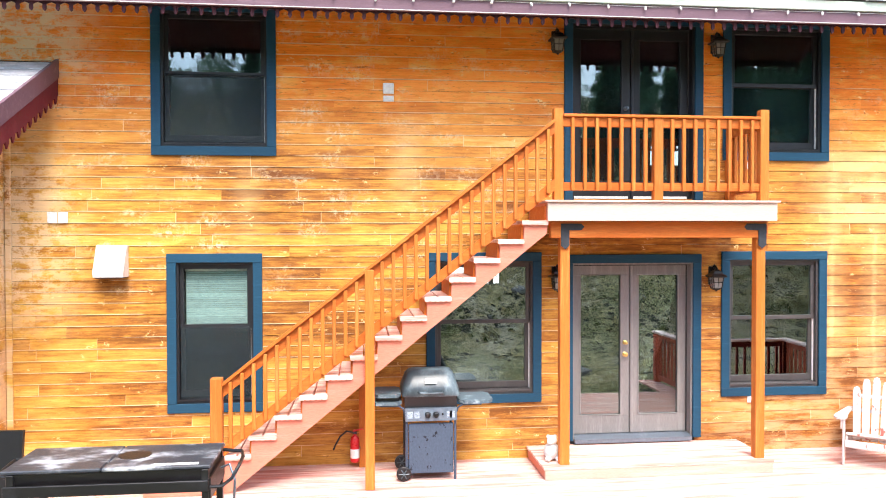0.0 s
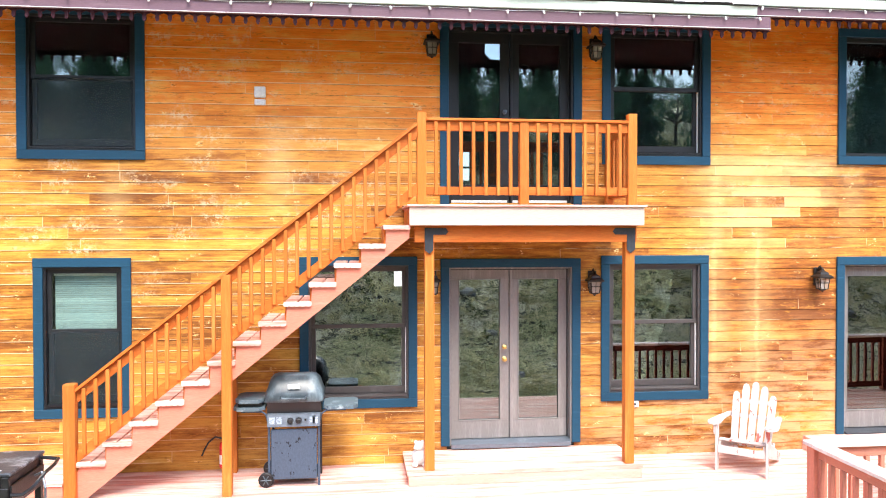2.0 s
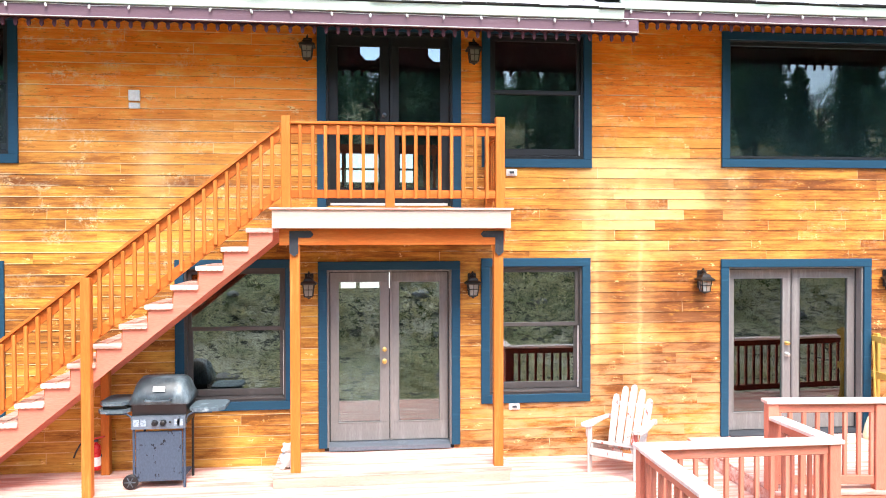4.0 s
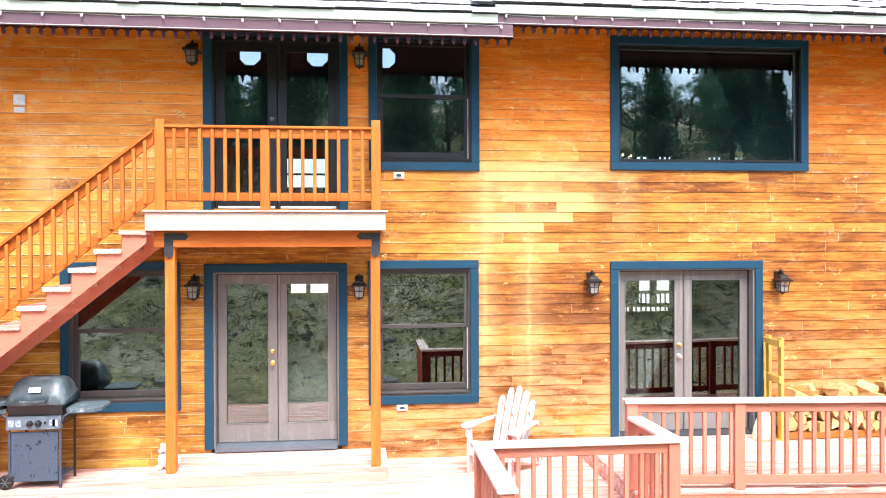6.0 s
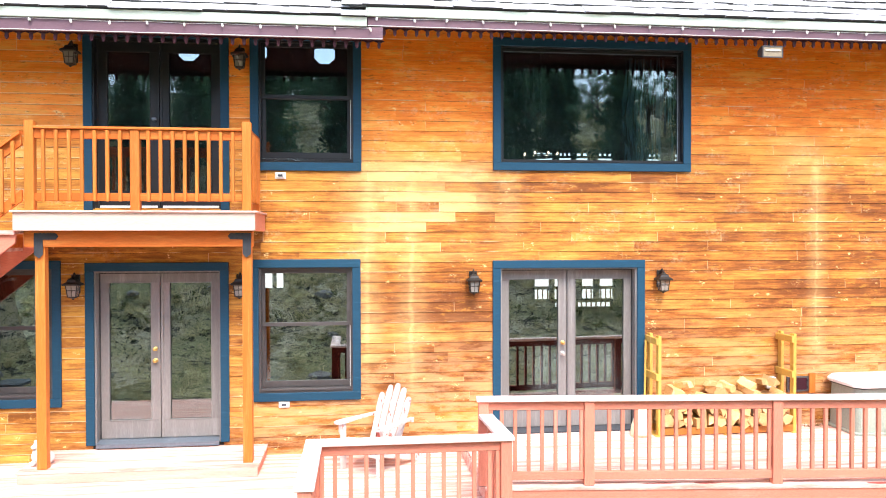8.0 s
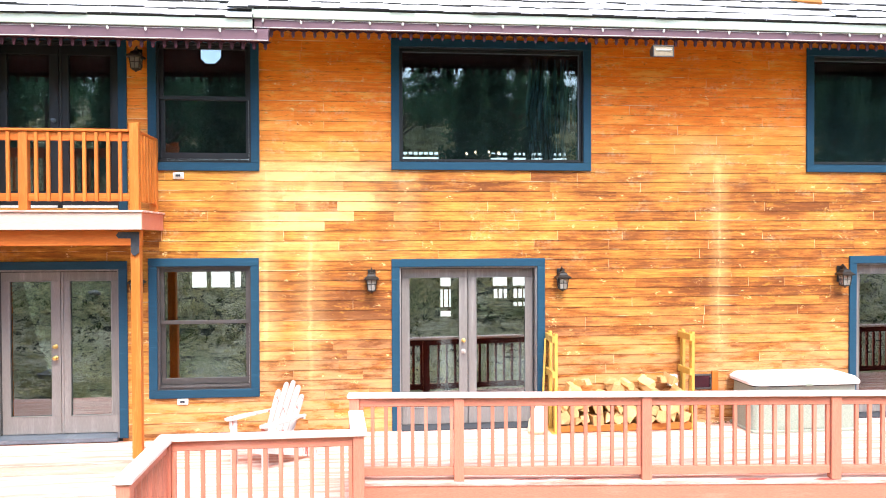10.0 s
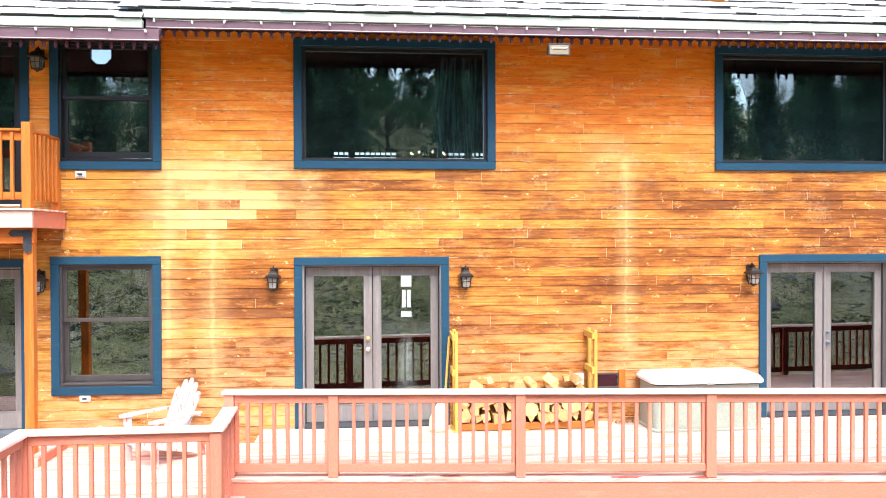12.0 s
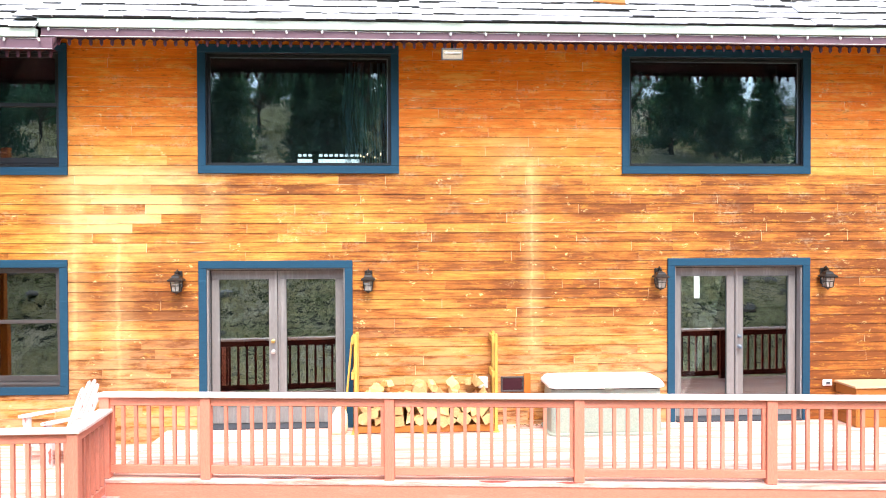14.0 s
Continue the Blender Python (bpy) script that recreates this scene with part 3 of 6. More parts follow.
wall = structure("wall_front", pierced(bmesh.new(), LEFT, RIGHT, -0.4, TOP, holes, 0.0, 0.15), PLASTER, "two-storey house wall clad in weathered orange wood siding", "wall")


def ground_z(x, y):
    h = -0.42
    if y < -7:
        s = min((-7 - y) / 6, 1)
        h += 0.3 * (-7 - y) * s * s * (3 - 2 * s)
    if y < -60:
        h = h - 0.25 * (-60 - y)
    q = Vector((x * 0.12, y * 0.12, 0.3))
    h += 0.9 * noise.noise(q) * min(max(-7 - y, 0) / 8, 1) + 0.12 * noise.noise(q * 6) * min(max(-3 - y, 0) / 4, 1)
    return h


# ---- windows and doors ----
def trim_boards(parent, o, sill=True, material=BLUE):
    x0, x1, z0, z1 = o
    y0, y1 = -0.048, -0.0215
    part("trim_board", solid(x0, x1, y0 - 0.003, y1, z1 - TRIM, z1), material, parent)
    if sill:
        part("trim_board", solid(x0, x1, y0 - 0.003, y1, z0, z0 + TRIM), material, parent)
    zb = z0 + TRIM if sill else z0
    part("trim_board", solid(x0, x0 + TRIM, y0, y1, zb, z1 - TRIM), material, parent)
    part("trim_board", solid(x1 - TRIM, x1, y0, y1, zb, z1 - TRIM), material, parent)


def ring(bm, x0, x1, z0, z1, w, y0, y1, wb=None, wt=None):
    wb, wt = wb or w, wt or w
    box(bm, x0, x1, y0, y1, z0, z0 + wb, 0.003)
    box(bm, x0, x1, y0, y1, z1 - wt, z1, 0.003)
    box(bm, x0, x0 + w, y0, y1, z0 + wb, z1 - wt, 0.003)
    box(bm, x1 - w, x1, y0, y1, z0 + wb, z1 - wt, 0.003)
    return bm


def pane(parent, x0, x1, z0, z1, y, glass=None):
    ob = part("pane", solid(x0, x1, y, y + 0.006, z0, z1, bevel=0), glass or (HAZEGLASS if z0 > 3 else GLASS), parent)
    ob.visible_shadow = False
    return ob


def window(number, o, label, hung=True, vinyl=BRONZE, screen=False, glass=None):
    x0, x1, z0, z1 = (o[0] + TRIM * 0.9, o[1] - TRIM * 0.9, o[2] + TRIM * 0.9, o[3] - TRIM * 0.9)
    w = tagged(new("window_%d" % number), label, "window", "", "structure")
    w.empty_display_size = 0.1
    trim_boards(w, o)
    e = 0.035 if hung else 0.02
    part("window_frame", ring(bmesh.new(), x0, x1, z0, z1, e, -0.02, 0.13), vinyl, w)
    x0, x1, z0, z1 = x0 + e, x1 - e, z0 + e, z1 - e
    part("window_sill", prism([(-0.03, z0), (0.1, z0 + 0.012), (0.1, z0 + 0.03), (-0.03, z0 + 0.016)], "x", x0, x1), vinyl, w)
    if hung:
        z0 += 0.03
        zm = z0 + (z1 - z0) * 0.535
        up = part("upper_sash", ring(bmesh.new(), x0, x1, zm - 0.02, z1, 0.045, 0.02, 0.055), vinyl, w)
        pane(up, x0 + 0.045, x1 - 0.045, zm + 0.02, z1 - 0.045, 0.035, glass)
        low = part("lower_sash", ring(bmesh.new(), x0, x1, z0, zm + 0.02, 0.05, 0.058, 0.095, 0.075, 0.04), vinyl, w)
        pane(low, x0 + 0.05, x1 - 0.05, z0 + 0.075, zm - 0.02, 0.075, glass)
        part("jamb_track", solid(x1 - 0.009, x1, 0.03, 0.054, z0, zm - 0.02, bevel=0), WHITE, w, "pale weatherstrip track")
        if screen:
            part("insect_screen", solid(x0 + 0.012, x1 - 0.012, 0.016, 0.018, z0, zm, bevel=0), SCREEN, w, "grey insect screen over the lower sash")
    else:
        f = part("sash", ring(bmesh.new(), x0, x1, z0, z1, 0.035, 0.03, 0.07), vinyl, w)
        pane(f, x0 + 0.035, x1 - 0.035, z0 + 0.035, z1 - 0.035, 0.045)
        part("glazing_bead", solid(x0 + 0.035, x1 - 0.035, 0.026, 0.03, z1 - 0.05, z1 - 0.04, bevel=0), SILVER, f, "thin pale glazing bead")
        part("glazing_bead", solid(x1 - 0.045, x1 - 0.035, 0.026, 0.03, z0 + 0.035, z1 - 0.05, bevel=0), SILVER, f)
    return w


def double_door(number, o, label, knob_leaf=0, wood=TAUPE, silver=BRASS):
    D = 0.095
    w = tagged(new("door_%d" % number), label, "door", "", "structure")
    w.empty_display_size = 0.1
    trim_boards(w, o, sill=False)
    x0, x1, z0, z1 = o[0] + TRIM * 0.9, o[1] - TRIM * 0.9, o[2], o[3] - TRIM * 0.9
    fr = bmesh.new()
    box(fr, x0, x0 + 0.03, -0.02, 0.2, z0, z1)
    box(fr, x1 - 0.03, x1, -0.02, 0.2, z0, z1)
    box(fr, x0 + 0.03, x1 - 0.03, -0.02, 0.2, z1 - 0.03, z1)
    part("door_frame", fr, wood, w)
    sill = z0 - 0.028 if number == 1 else z0 + 0.002
    part("threshold", prism([(-0.07, sill), (0.2, sill), (0.2, z0 + 0.04), (0.06, z0 + 0.04), (-0.07, z0 + 0.018)], "x", x0 + 0.03, x1 - 0.03), GALV if number > 2 else SILVER, w, "weathered metal threshold")
    x0, x1, z0, z1 = x0 + 0.033, x1 - 0.033, z0 + 0.045, z1 - 0.033
    xm = (x0 + x1) / 2
    # dark strips draw the shadow gap between frame and leaves
    strip = bmesh.new()
    box(strip, x0 - 0.001, x0 + 0.011, D - 0.016, D - 0.003, z0, z1)
    box(strip, x1 - 0.011, x1 + 0.001, D - 0.016, D - 0.003, z0, z1)
    box(strip, x0 + 0.011, x1 - 0.011, D - 0.016, D - 0.003, z1 - 0.011, z1 + 0.001)
    part("weather_strip", strip, UNDERLAY_SHADOW, w, "dark strip drawing the shadow gap round the leaves")
    for i, (a, b) in enumerate(((x0, xm - 0.004), (xm + 0.004, x1))):
        leaf = part("door_leaf", ring(bmesh.new(), a, b, z0, z1, 0.105, D, D + 0.045, 0.215, 0.12), wood, w)
        pane(leaf, a + 0.105, b - 0.105, z0 + 0.215, z1 - 0.12, D + 0.021)
        part("glass_bead", ring(bmesh.new(), a + 0.098, b - 0.098, z0 + 0.208, z1 - 0.113, 0.011, D - 0.007, D), wood, leaf)
        if i == knob_leaf:
            kx = b - 0.055 if i == 0 else a + 0.055
            for kz, r in ((z0 + 0.93, 0.027), (z0 + 1.07, 0.024)):
                k = tube([(kx, D + 0.001, kz), (kx, D - 0.015, kz), (kx, D - 0.023, kz), (kx, D - 0.04, kz), (kx, D - 0.057, kz), (kx, D - 0.063, kz)], 1, 12, taper=[r * 1.1, r * 1.1, r * 0.45, r * 0.95, r * 0.9, r * 0.3])
                part("door_knob" if r > 0.025 else "deadbolt", k, SILVERKNOB if number == 3 and r > 0.025 else silver, leaf, "worn brass knob" if silver is BRASS and not (number == 3 and r > 0.025) else "bright metal knob")
    # white strips paint the sky's reflection on the foot of the leaves
    if wood is DARKSHADEBRONZE:
        for a, b in ((x0 + 0.02, xm - 0.03), (xm + 0.03, x1 - 0.02)):
            part("door_sweep", solid(a, b, D - 0.009, D - 0.001, z0 + 0.012, z0 + 0.04, bevel=0), WHITE, w, "white strip for the sky's reflection along the door foot")
    part("astragal", solid(xm + 0.006, xm + 0.034, D - 0.014, D - 0.001, z0, z1), wood, w)
    return w


window(1, W_UP_LEFT, "double-hung upper window with blue trim under the eave", True, DARKSHADEBRONZE, True)
window(2, W_LOW_LEFT, "double-hung window with blue trim and a half-lowered blind", True, DARKSHADEBRONZE, True, CLEAR)
window(3, W_STAIR, "double-hung window with blue trim behind the staircase")
window(4, W_LOW_MID, "double-hung ground-floor window with blue trim and grey sashes")
window(5, W_UP_MID, "double-hung upper window with blue trim beside the balcony", True, DARKSHADEBRONZE)
window(6, W_BIG, "large fixed picture window with blue trim", False, DARKSHADEBRONZE)
window(7, W_BIG_R, "large fixed picture window with blue trim", False, DARKSHADEBRONZE)
double_door(1, D_MAIN, "closed taupe glazed double door with blue trim on the ground floor")
double_door(2, D_UP, "closed dark glazed double door with blue trim on the balcony", 0, DARKSHADEBRONZE, SILVER)
double_door(3, D_MID, "closed taupe glazed double door with blue trim behind the deck railing")
double_door(4, D_RIGHT, "closed taupe glazed double door with blue trim beside the storage box", 1, TAUPE, SILVER)

blind = thing("window_blind", "pale slatted blind lowered over the upper sash", "blind")
z = W_LOW_LEFT[3] - 0.2
part("head_rail", solid(-5.9, -5.2, 0.1, 0.13, z, z + 0.035), WHITE, blind)
while z > 1.58:
    z -= 0.024
    part("slat", prism([(0.102, z), (0.118, z + 0.021), (0.1195, z + 0.021), (0.1035, z)], "x", -5.89, -5.21), BLIND, blind)
part("bottom_rail", solid(-5.89, -5.21, 0.102, 0.122, z - 0.025, z - 0.008), WHITE, blind)

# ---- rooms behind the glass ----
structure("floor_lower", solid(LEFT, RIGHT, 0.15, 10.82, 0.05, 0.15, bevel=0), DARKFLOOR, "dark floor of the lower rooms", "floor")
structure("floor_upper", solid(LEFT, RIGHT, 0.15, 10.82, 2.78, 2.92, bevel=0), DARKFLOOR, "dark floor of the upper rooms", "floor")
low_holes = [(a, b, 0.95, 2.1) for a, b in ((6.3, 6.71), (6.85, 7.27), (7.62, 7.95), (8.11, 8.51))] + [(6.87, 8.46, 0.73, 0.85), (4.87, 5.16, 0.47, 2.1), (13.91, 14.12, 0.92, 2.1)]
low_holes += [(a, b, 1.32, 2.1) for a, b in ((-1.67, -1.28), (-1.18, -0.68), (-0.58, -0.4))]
structure("wall_back_lower", pierced(bmesh.new(), LEFT, RIGHT, 0.15, 2.78, low_holes, 10.7, 10.82), PLASTER, "near-black back wall of the lower rooms with windows", "wall")
up_holes = [(a, b, c, d) for a, b in ((-2.0, -1.6), (-1.5, -0.72), (-0.62, -0.26), (-0.2, 0.12)) for c, d in ((3.96, 4.26), (4.3, 4.66))]
far_windows = ((3.15, 3.54), (3.68, 4.73), (6.05, 6.5), (6.65, 6.98), (7.1, 7.42), (7.68, 8.06), (9.0, 9.39), (9.72, 10.38))
up_holes += [(a, b, 4.3, 4.66) for a, b in far_windows]
for a, b in far_windows:
    k = round((b - a) / 0.13)
    up_holes += [(a + (b - a) * j / k + 0.015, a + (b - a) * (j + 1) / k - 0.015, 4.71, 4.785) for j in range(k)]
structure("wall_back_upper", pierced(bmesh.new(), LEFT, RIGHT, 2.92, 6.6, up_holes, 9.5, 9.62), PLASTER, "near-black back wall of the upper rooms with a row of windows", "wall")
oct_wall = bmesh.new()
oct_x = (-2.5, -0.9, 0.74)
box(oct_wall, LEFT, oct_x[0] - 0.25, 9.5, 9.62, 6.6, 10.5)
box(oct_wall, oct_x[-1] + 0.25, RIGHT, 9.5, 9.62, 6.6, 10.5)
for i, ox in enumerate(oct_x):
    box(oct_wall, ox - 0.25, ox + 0.25, 9.5, 9.62, 6.6, 6.9)
    box(oct_wall, ox - 0.25, ox + 0.25, 9.5, 9.62, 7.4, 10.5)
    for sx in (-1, 1):
        for sz in (-1, 1):
            c = (ox + sx * 0.25, 7.15 + sz * 0.25)
            prism([c, (c[0] - sx * 0.14, c[1]), (c[0], c[1] - sz * 0.14)], "y", 9.5, 9.62, oct_wall)
    if i:
        box(oct_wall, oct_x[i - 1] + 0.25, ox - 0.25, 9.5, 9.62, 6.6, 10.5)
structure("wall_gable_upper", oct_wall, PLASTER, "high near-black interior wall with octagonal windows", "wall")
# glowing sheet added to whiten the view through the lower back windows
glow, gn, gl_, gb = nodes("glowing_distance_sheet")
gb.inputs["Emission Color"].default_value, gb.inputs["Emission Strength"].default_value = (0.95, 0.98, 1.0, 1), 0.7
structure("backdrop", solid(LEFT, RIGHT, 14.0, 14.05, -1.0, 2.6, bevel=0), glow, "glowing pale sheet standing in for the distance behind the house", "backdrop")
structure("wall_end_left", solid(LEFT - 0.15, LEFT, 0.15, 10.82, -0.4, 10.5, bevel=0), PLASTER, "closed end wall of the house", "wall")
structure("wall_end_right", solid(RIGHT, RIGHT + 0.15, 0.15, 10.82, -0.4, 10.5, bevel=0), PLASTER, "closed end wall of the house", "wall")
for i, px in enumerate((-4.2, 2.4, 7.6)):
    structure("wall_partition_%d" % (i + 1), solid(px, px + 0.12, 0.151, 5.99, 0.15, 2.78, bevel=0), PLASTER, "near-black partition wall between the lower rooms", "wall")

# back porch beyond the lower rooms
structure("porch_floor", solid(LEFT, RIGHT, 10.825, 12.3, 0.02, 0.12, bevel=0), DARKFLOOR, "dark boards of the back porch", "floor")
pr = thing("porch_railing", "dark red wooden railing of the back porch", "railing", at=(4.3, 11.7, 0.122))
part("top_rail", solid(0.0, 5.2, -0.03, 0.03, 1.02, 1.11), DEEPRED, pr)
part("bottom_rail", solid(0.0, 5.2, -0.02, 0.02, 0.41, 0.52), DEEPRED, pr)
for j in range(4):
    part("post", solid(j * 1.7, j * 1.7 + 0.09, -0.045, 0.045, 0.0, 1.019), DEEPRED, pr)
bar = mesh_of(solid(-0.018, 0.018, -0.018, 0.018, 0.521, 1.019), "baluster", DEEPRED)
for j in range(36):
    if j % 12:
        part("baluster", bar, None, pr).location = (0.04 + j * 0.1425, 0, 0)

# curtain and chandelier in the upper room
cu = thing("curtain", "sheer blue curtain drawn aside behind the picture window", "curtain")
fold = bmesh.new()
cols = []
for i in range(57):
    x = 5.08 + 0.65 * i / 56
    y = 0.36 + 0.035 * math.sin(i * 0.9) + 0.012 * math.sin(i * 2.3)
    cols.append([fold.verts.new((x + dx * (x - 5.73), y, h)) for h, dx in ((3.2, 0.0), (3.7, 0.05), (4.2, 0.16), (4.6, 0.06), (4.98, 0.0))])
for p, q in zip(cols, cols[1:]):
    for k in range(4):
        fold.faces.new((p[k], q[k], q[k + 1], p[k + 1]))
smooth(part("cloth", fold, SHEER, cu))
part("rod", tube([(4.8, 0.36, 4.99), (5.8, 0.36, 4.99)], 0.012, 8), IRON, cu)
for x in (4.85, 5.75):
    part("bracket", solid(x - 0.01, x + 0.01, 0.151, 0.37, 4.985, 4.995, bevel=0), IRON, cu)
bulb_glow, _n, _l, _b = nodes("warm_bulb_glass")
_b.inputs["Emission Color"].default_value, _b.inputs["Emission Strength"].default_value = (1.0, 0.78, 0.5, 1), 2.2
ch = thing("chandelier", "black ring chandelier with small warm bulbs", "chandelier", at=(5.31, 6.0, 4.3))
part("ring", tube([(0.36 * math.cos(a * math.pi / 12), 0.36 * math.sin(a * math.pi / 12), 0) for a in range(25)], 0.012, 6), IRON, ch)
part("rod", tube([(0, 0, 0.0), (0, 0, 6.1)], 0.01, 6), IRON, ch)
for k in range(4):
    c, d = 0.36 * math.cos(k * math.pi / 4), 0.36 * math.sin(k * math.pi / 4)
    part("arm", tube([(-c, -d, 0), (c, d, 0)], 0.008, 6), IRON, ch)
lamp = mesh_of(turned([(0.006, 0.02), (0.014, 0.03), (0.018, 0.042), (0.013, 0.06), (0.003, 0.075)], 8), "bulb", bulb_glow)
for k in range(8):
    part("bulb", lamp, None, ch, "small glowing bulb").location = (0.36 * math.cos(k * math.pi / 4 + 0.2), 0.36 * math.sin(k * math.pi / 4 + 0.2), 0)

# ---- roof and eaves ----
def eave(x0, x1, y, zf0, zf1, zs1, number):
    """Fascia with its pale drip edge, soffit and a scalloped trim that hangs behind it."""
    f = structure("fascia_%d" % number, solid(x0, x1, y, y + 0.035, zf0, zf1), PLUM, "plum-painted fascia board along the eave", "fascia")
    structure("drip_edge_%d" % number, prism([(y - 0.03, zf1 + 0.003), (y + 0.03, zf1 + 0.003), (y + 0.04, zs1), (y - 0.045, zs1)], "x", x0 - 0.02, x1 - (0.175 if number == 1 else 0)), DRIP, "pale green metal drip edge above the fascia", "drip edge")
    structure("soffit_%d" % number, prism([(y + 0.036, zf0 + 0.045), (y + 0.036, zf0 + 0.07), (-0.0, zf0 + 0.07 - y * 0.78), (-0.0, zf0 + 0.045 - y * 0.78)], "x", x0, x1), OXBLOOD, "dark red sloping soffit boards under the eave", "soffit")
    t = thing("eave_trim", "dark red scalloped trim hanging below the eave", "trim", at=(0, 0, 0))
    part("backing_strip", solid(x0, x1, y + 0.04, y + 0.055, zf0 - 0.006, zf0 + 0.035, bevel=0.002), OXBLOOD, t)
    tooth = mesh_of(prism([(-0.06, 0.0), (-0.055, -0.008), (-0.036, -0.014), (-0.016, -0.026), (-0.019, -0.058), (-0.012, -0.078), (0.0, -0.09), (0.012, -0.078), (0.019, -0.058), (0.016, -0.026), (0.036, -0.014), (0.055, -0.008), (0.06, 0.0)], "y", 0.0, 0.015), "tooth", OXBLOOD)
    x = x0 + 0.06
    while x < x1 - 0.04:
        ob = part("tooth", tooth, None, t)
        ob.location = (x, y + 0.04, zf0 + 0.0)
        x += 0.1215
    s = thing("string_lights", "string of small white bulbs clipped along the eave", "string lights")
    pts, bulbs, x = [], [], x0 + 0.1
    rng = random.Random(number)
    while x < x1:
        pts.append((x, y - 0.008, zf1 - 0.015 + rng.uniform(-0.006, 0.006)))
        bulbs.append(x)
        x += 0.39 + rng.uniform(-0.03, 0.03)
    part("lower_wire", tube([(x0, y - 0.006, zf0 + 0.006), (x1, y - 0.006, zf0 + 0.006)], 0.0045, 5), WHITE, s, "thin white cable along the fascia foot")
    part("wire", tube(pts, 0.003, 5), WHITE, s)
    bulb = mesh_of(turned([(0.005, 0.014), (0.008, 0.01), (0.011, 0.0), (0.0135, -0.01), (0.013, -0.02), (0.007, -0.028), (0.002, -0.03)], 8), "bulb", WHITE)
    for p in pts:
        ob = part("bulb", bulb, None, s)
        ob.location = (p[0], p[1] - 0.02, p[2] - 0.012)
        ob.rotation_euler = (rng.uniform(-0.3, 0.3), rng.uniform(-0.5, 0.5), 0)
    return f


STEP = 1.83
eave(LEFT, STEP, -0.94, 4.8, 4.935, 5.03, 1)
eave(STEP - 0.165, RIGHT, -0.86, 4.965, 5.072, 5.165, 2)
structure("fascia_return", prism([(-0.9, 4.82), (-0.9, 4.93), (-0.002, 5.6), (-0.002, 5.49)], "x", STEP - 0.03, STEP), PLUM, "plum-painted end of the lower eave", "fascia")
SLOPE = radians(40)


def roof_slope(x0, x1, y, z, number):
    c, s = math.cos(SLOPE), math.sin(SLOPE)
    run = (5.0 - y) / c
    bm = prism([(y, z), (y + run * c, z + run * s), (y + run * c, z + run * s + 0.1), (y - 0.012, z + 0.012)], "x", x0, x1)
    return structure("roof_%d" % number, bm, UNDERLAY_SHADOW, "steep roof of pale weathered shingles", "roof")


roof1 = roof_slope(LEFT - 0.4, STEP - 0.17, -0.97, 5.035, 1)
roof2 = roof_slope(STEP - 0.165, RIGHT + 0.4, -0.89, 5.17, 2)
structure("ceiling", solid(LEFT, RIGHT, 5.0, 9.62, 10.4, 10.5, bevel=0), PLASTER, "flat roof deck behind the ridge", "ceiling")


def shingles(parent, x0, x1, y, z, rows, rng, near):
    """Courses of separate shingles; those of the near stretch are pieces, the rest one joined part."""
    c, s = math.cos(SLOPE), math.sin(SLOPE)
    unit = bmesh.new()
    box(unit, 0, 1, -0.015, 0.25, 0.0, 0.02)
    unit_mesh = mesh_of(unit, "shingle", SHINGLE)
    # the shadow line below each course is put in as a near-black front face
    unit_mesh.materials.append(UNDERLAY_SHADOW)
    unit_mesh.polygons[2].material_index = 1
    rest = bmesh.new()
    tilt = Matrix.Rotation(SLOPE - radians(5), 4, "X")
    for r in range(rows):
        up, x = r * 0.185, x0 - rng.uniform(0, 0.3)
        while x < x1:
            w = min(rng.uniform(0.2, 0.36), x1 - x)
            if w < 0.05:
                break
            off = rng.uniform(-0.014, 0.008)
            m = Matrix.Translation((x, y + up * c + off * c, z + up * s + 0.022 + off * s + rng.uniform(0, 0.006))) @ tilt @ Matrix.Diagonal((w - 0.005, 1, rng.uniform(0.6, 1.3), 1))
            if near(x, r):
                ob = part("shingle", unit_mesh, None, parent)
                ob.matrix_local = m
            else:
                box_v = [m @ Vector(p) for p in ((0, -0.015, 0), (1, -0.015, 0), (1, 0.25, 0), (0, 0.25, 0), (0, -0.015, 0.02), (1, -0.015, 0.02), (1, 0.25, 0.02), (0, 0.25, 0.02))]
                v = [rest.verts.new(p) for p in box_v]
                for f in ((0, 3, 2, 1), (4, 5, 6, 7), (0, 1, 5, 4), (1, 2, 6, 5), (2, 3, 7, 6), (3, 0, 4, 7)):
                    rest.faces.new([v[i] for i in f])
            x += w
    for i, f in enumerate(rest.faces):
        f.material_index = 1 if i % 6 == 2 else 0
    part("shingle_rows", rest, SHINGLE, parent, "weathered shingle courses", "stuff").data.materials.append(UNDERLAY_SHADOW)


# ---- decks ----
def deck(name, outline_x, y_at, z, board, label, rng):
    """Boards along x between a back edge at the wall and a front edge y_at(x)."""
    x0, x1 = outline_x
    d = tagged(new(name), label, "deck", "", "structure")
    d.empty_display_size = 0.1
    y, deepest = -0.004, min(y_at(x0), y_at(x1))
    while y > deepest + 0.02:
        y2 = max(y - board, deepest)
        # a slanted front edge cuts the last boards short
        a, b = x0, x1
        if y_at(x0) != y_at(x1):
            t = (y2 - y_at(x0)) / (y_at(x1) - y_at(x0))
            if t > 0:
                a = min(x0 + t * (x1 - x0), x1)
        if b - a > 0.05:
            part("deck_board", solid(a, b, y2 + 0.005, y, z - 0.03 - rng.uniform(0, 0.002), z - rng.uniform(0, 0.002), bevel=0.004), DECK, d)
        y = y2
    return d


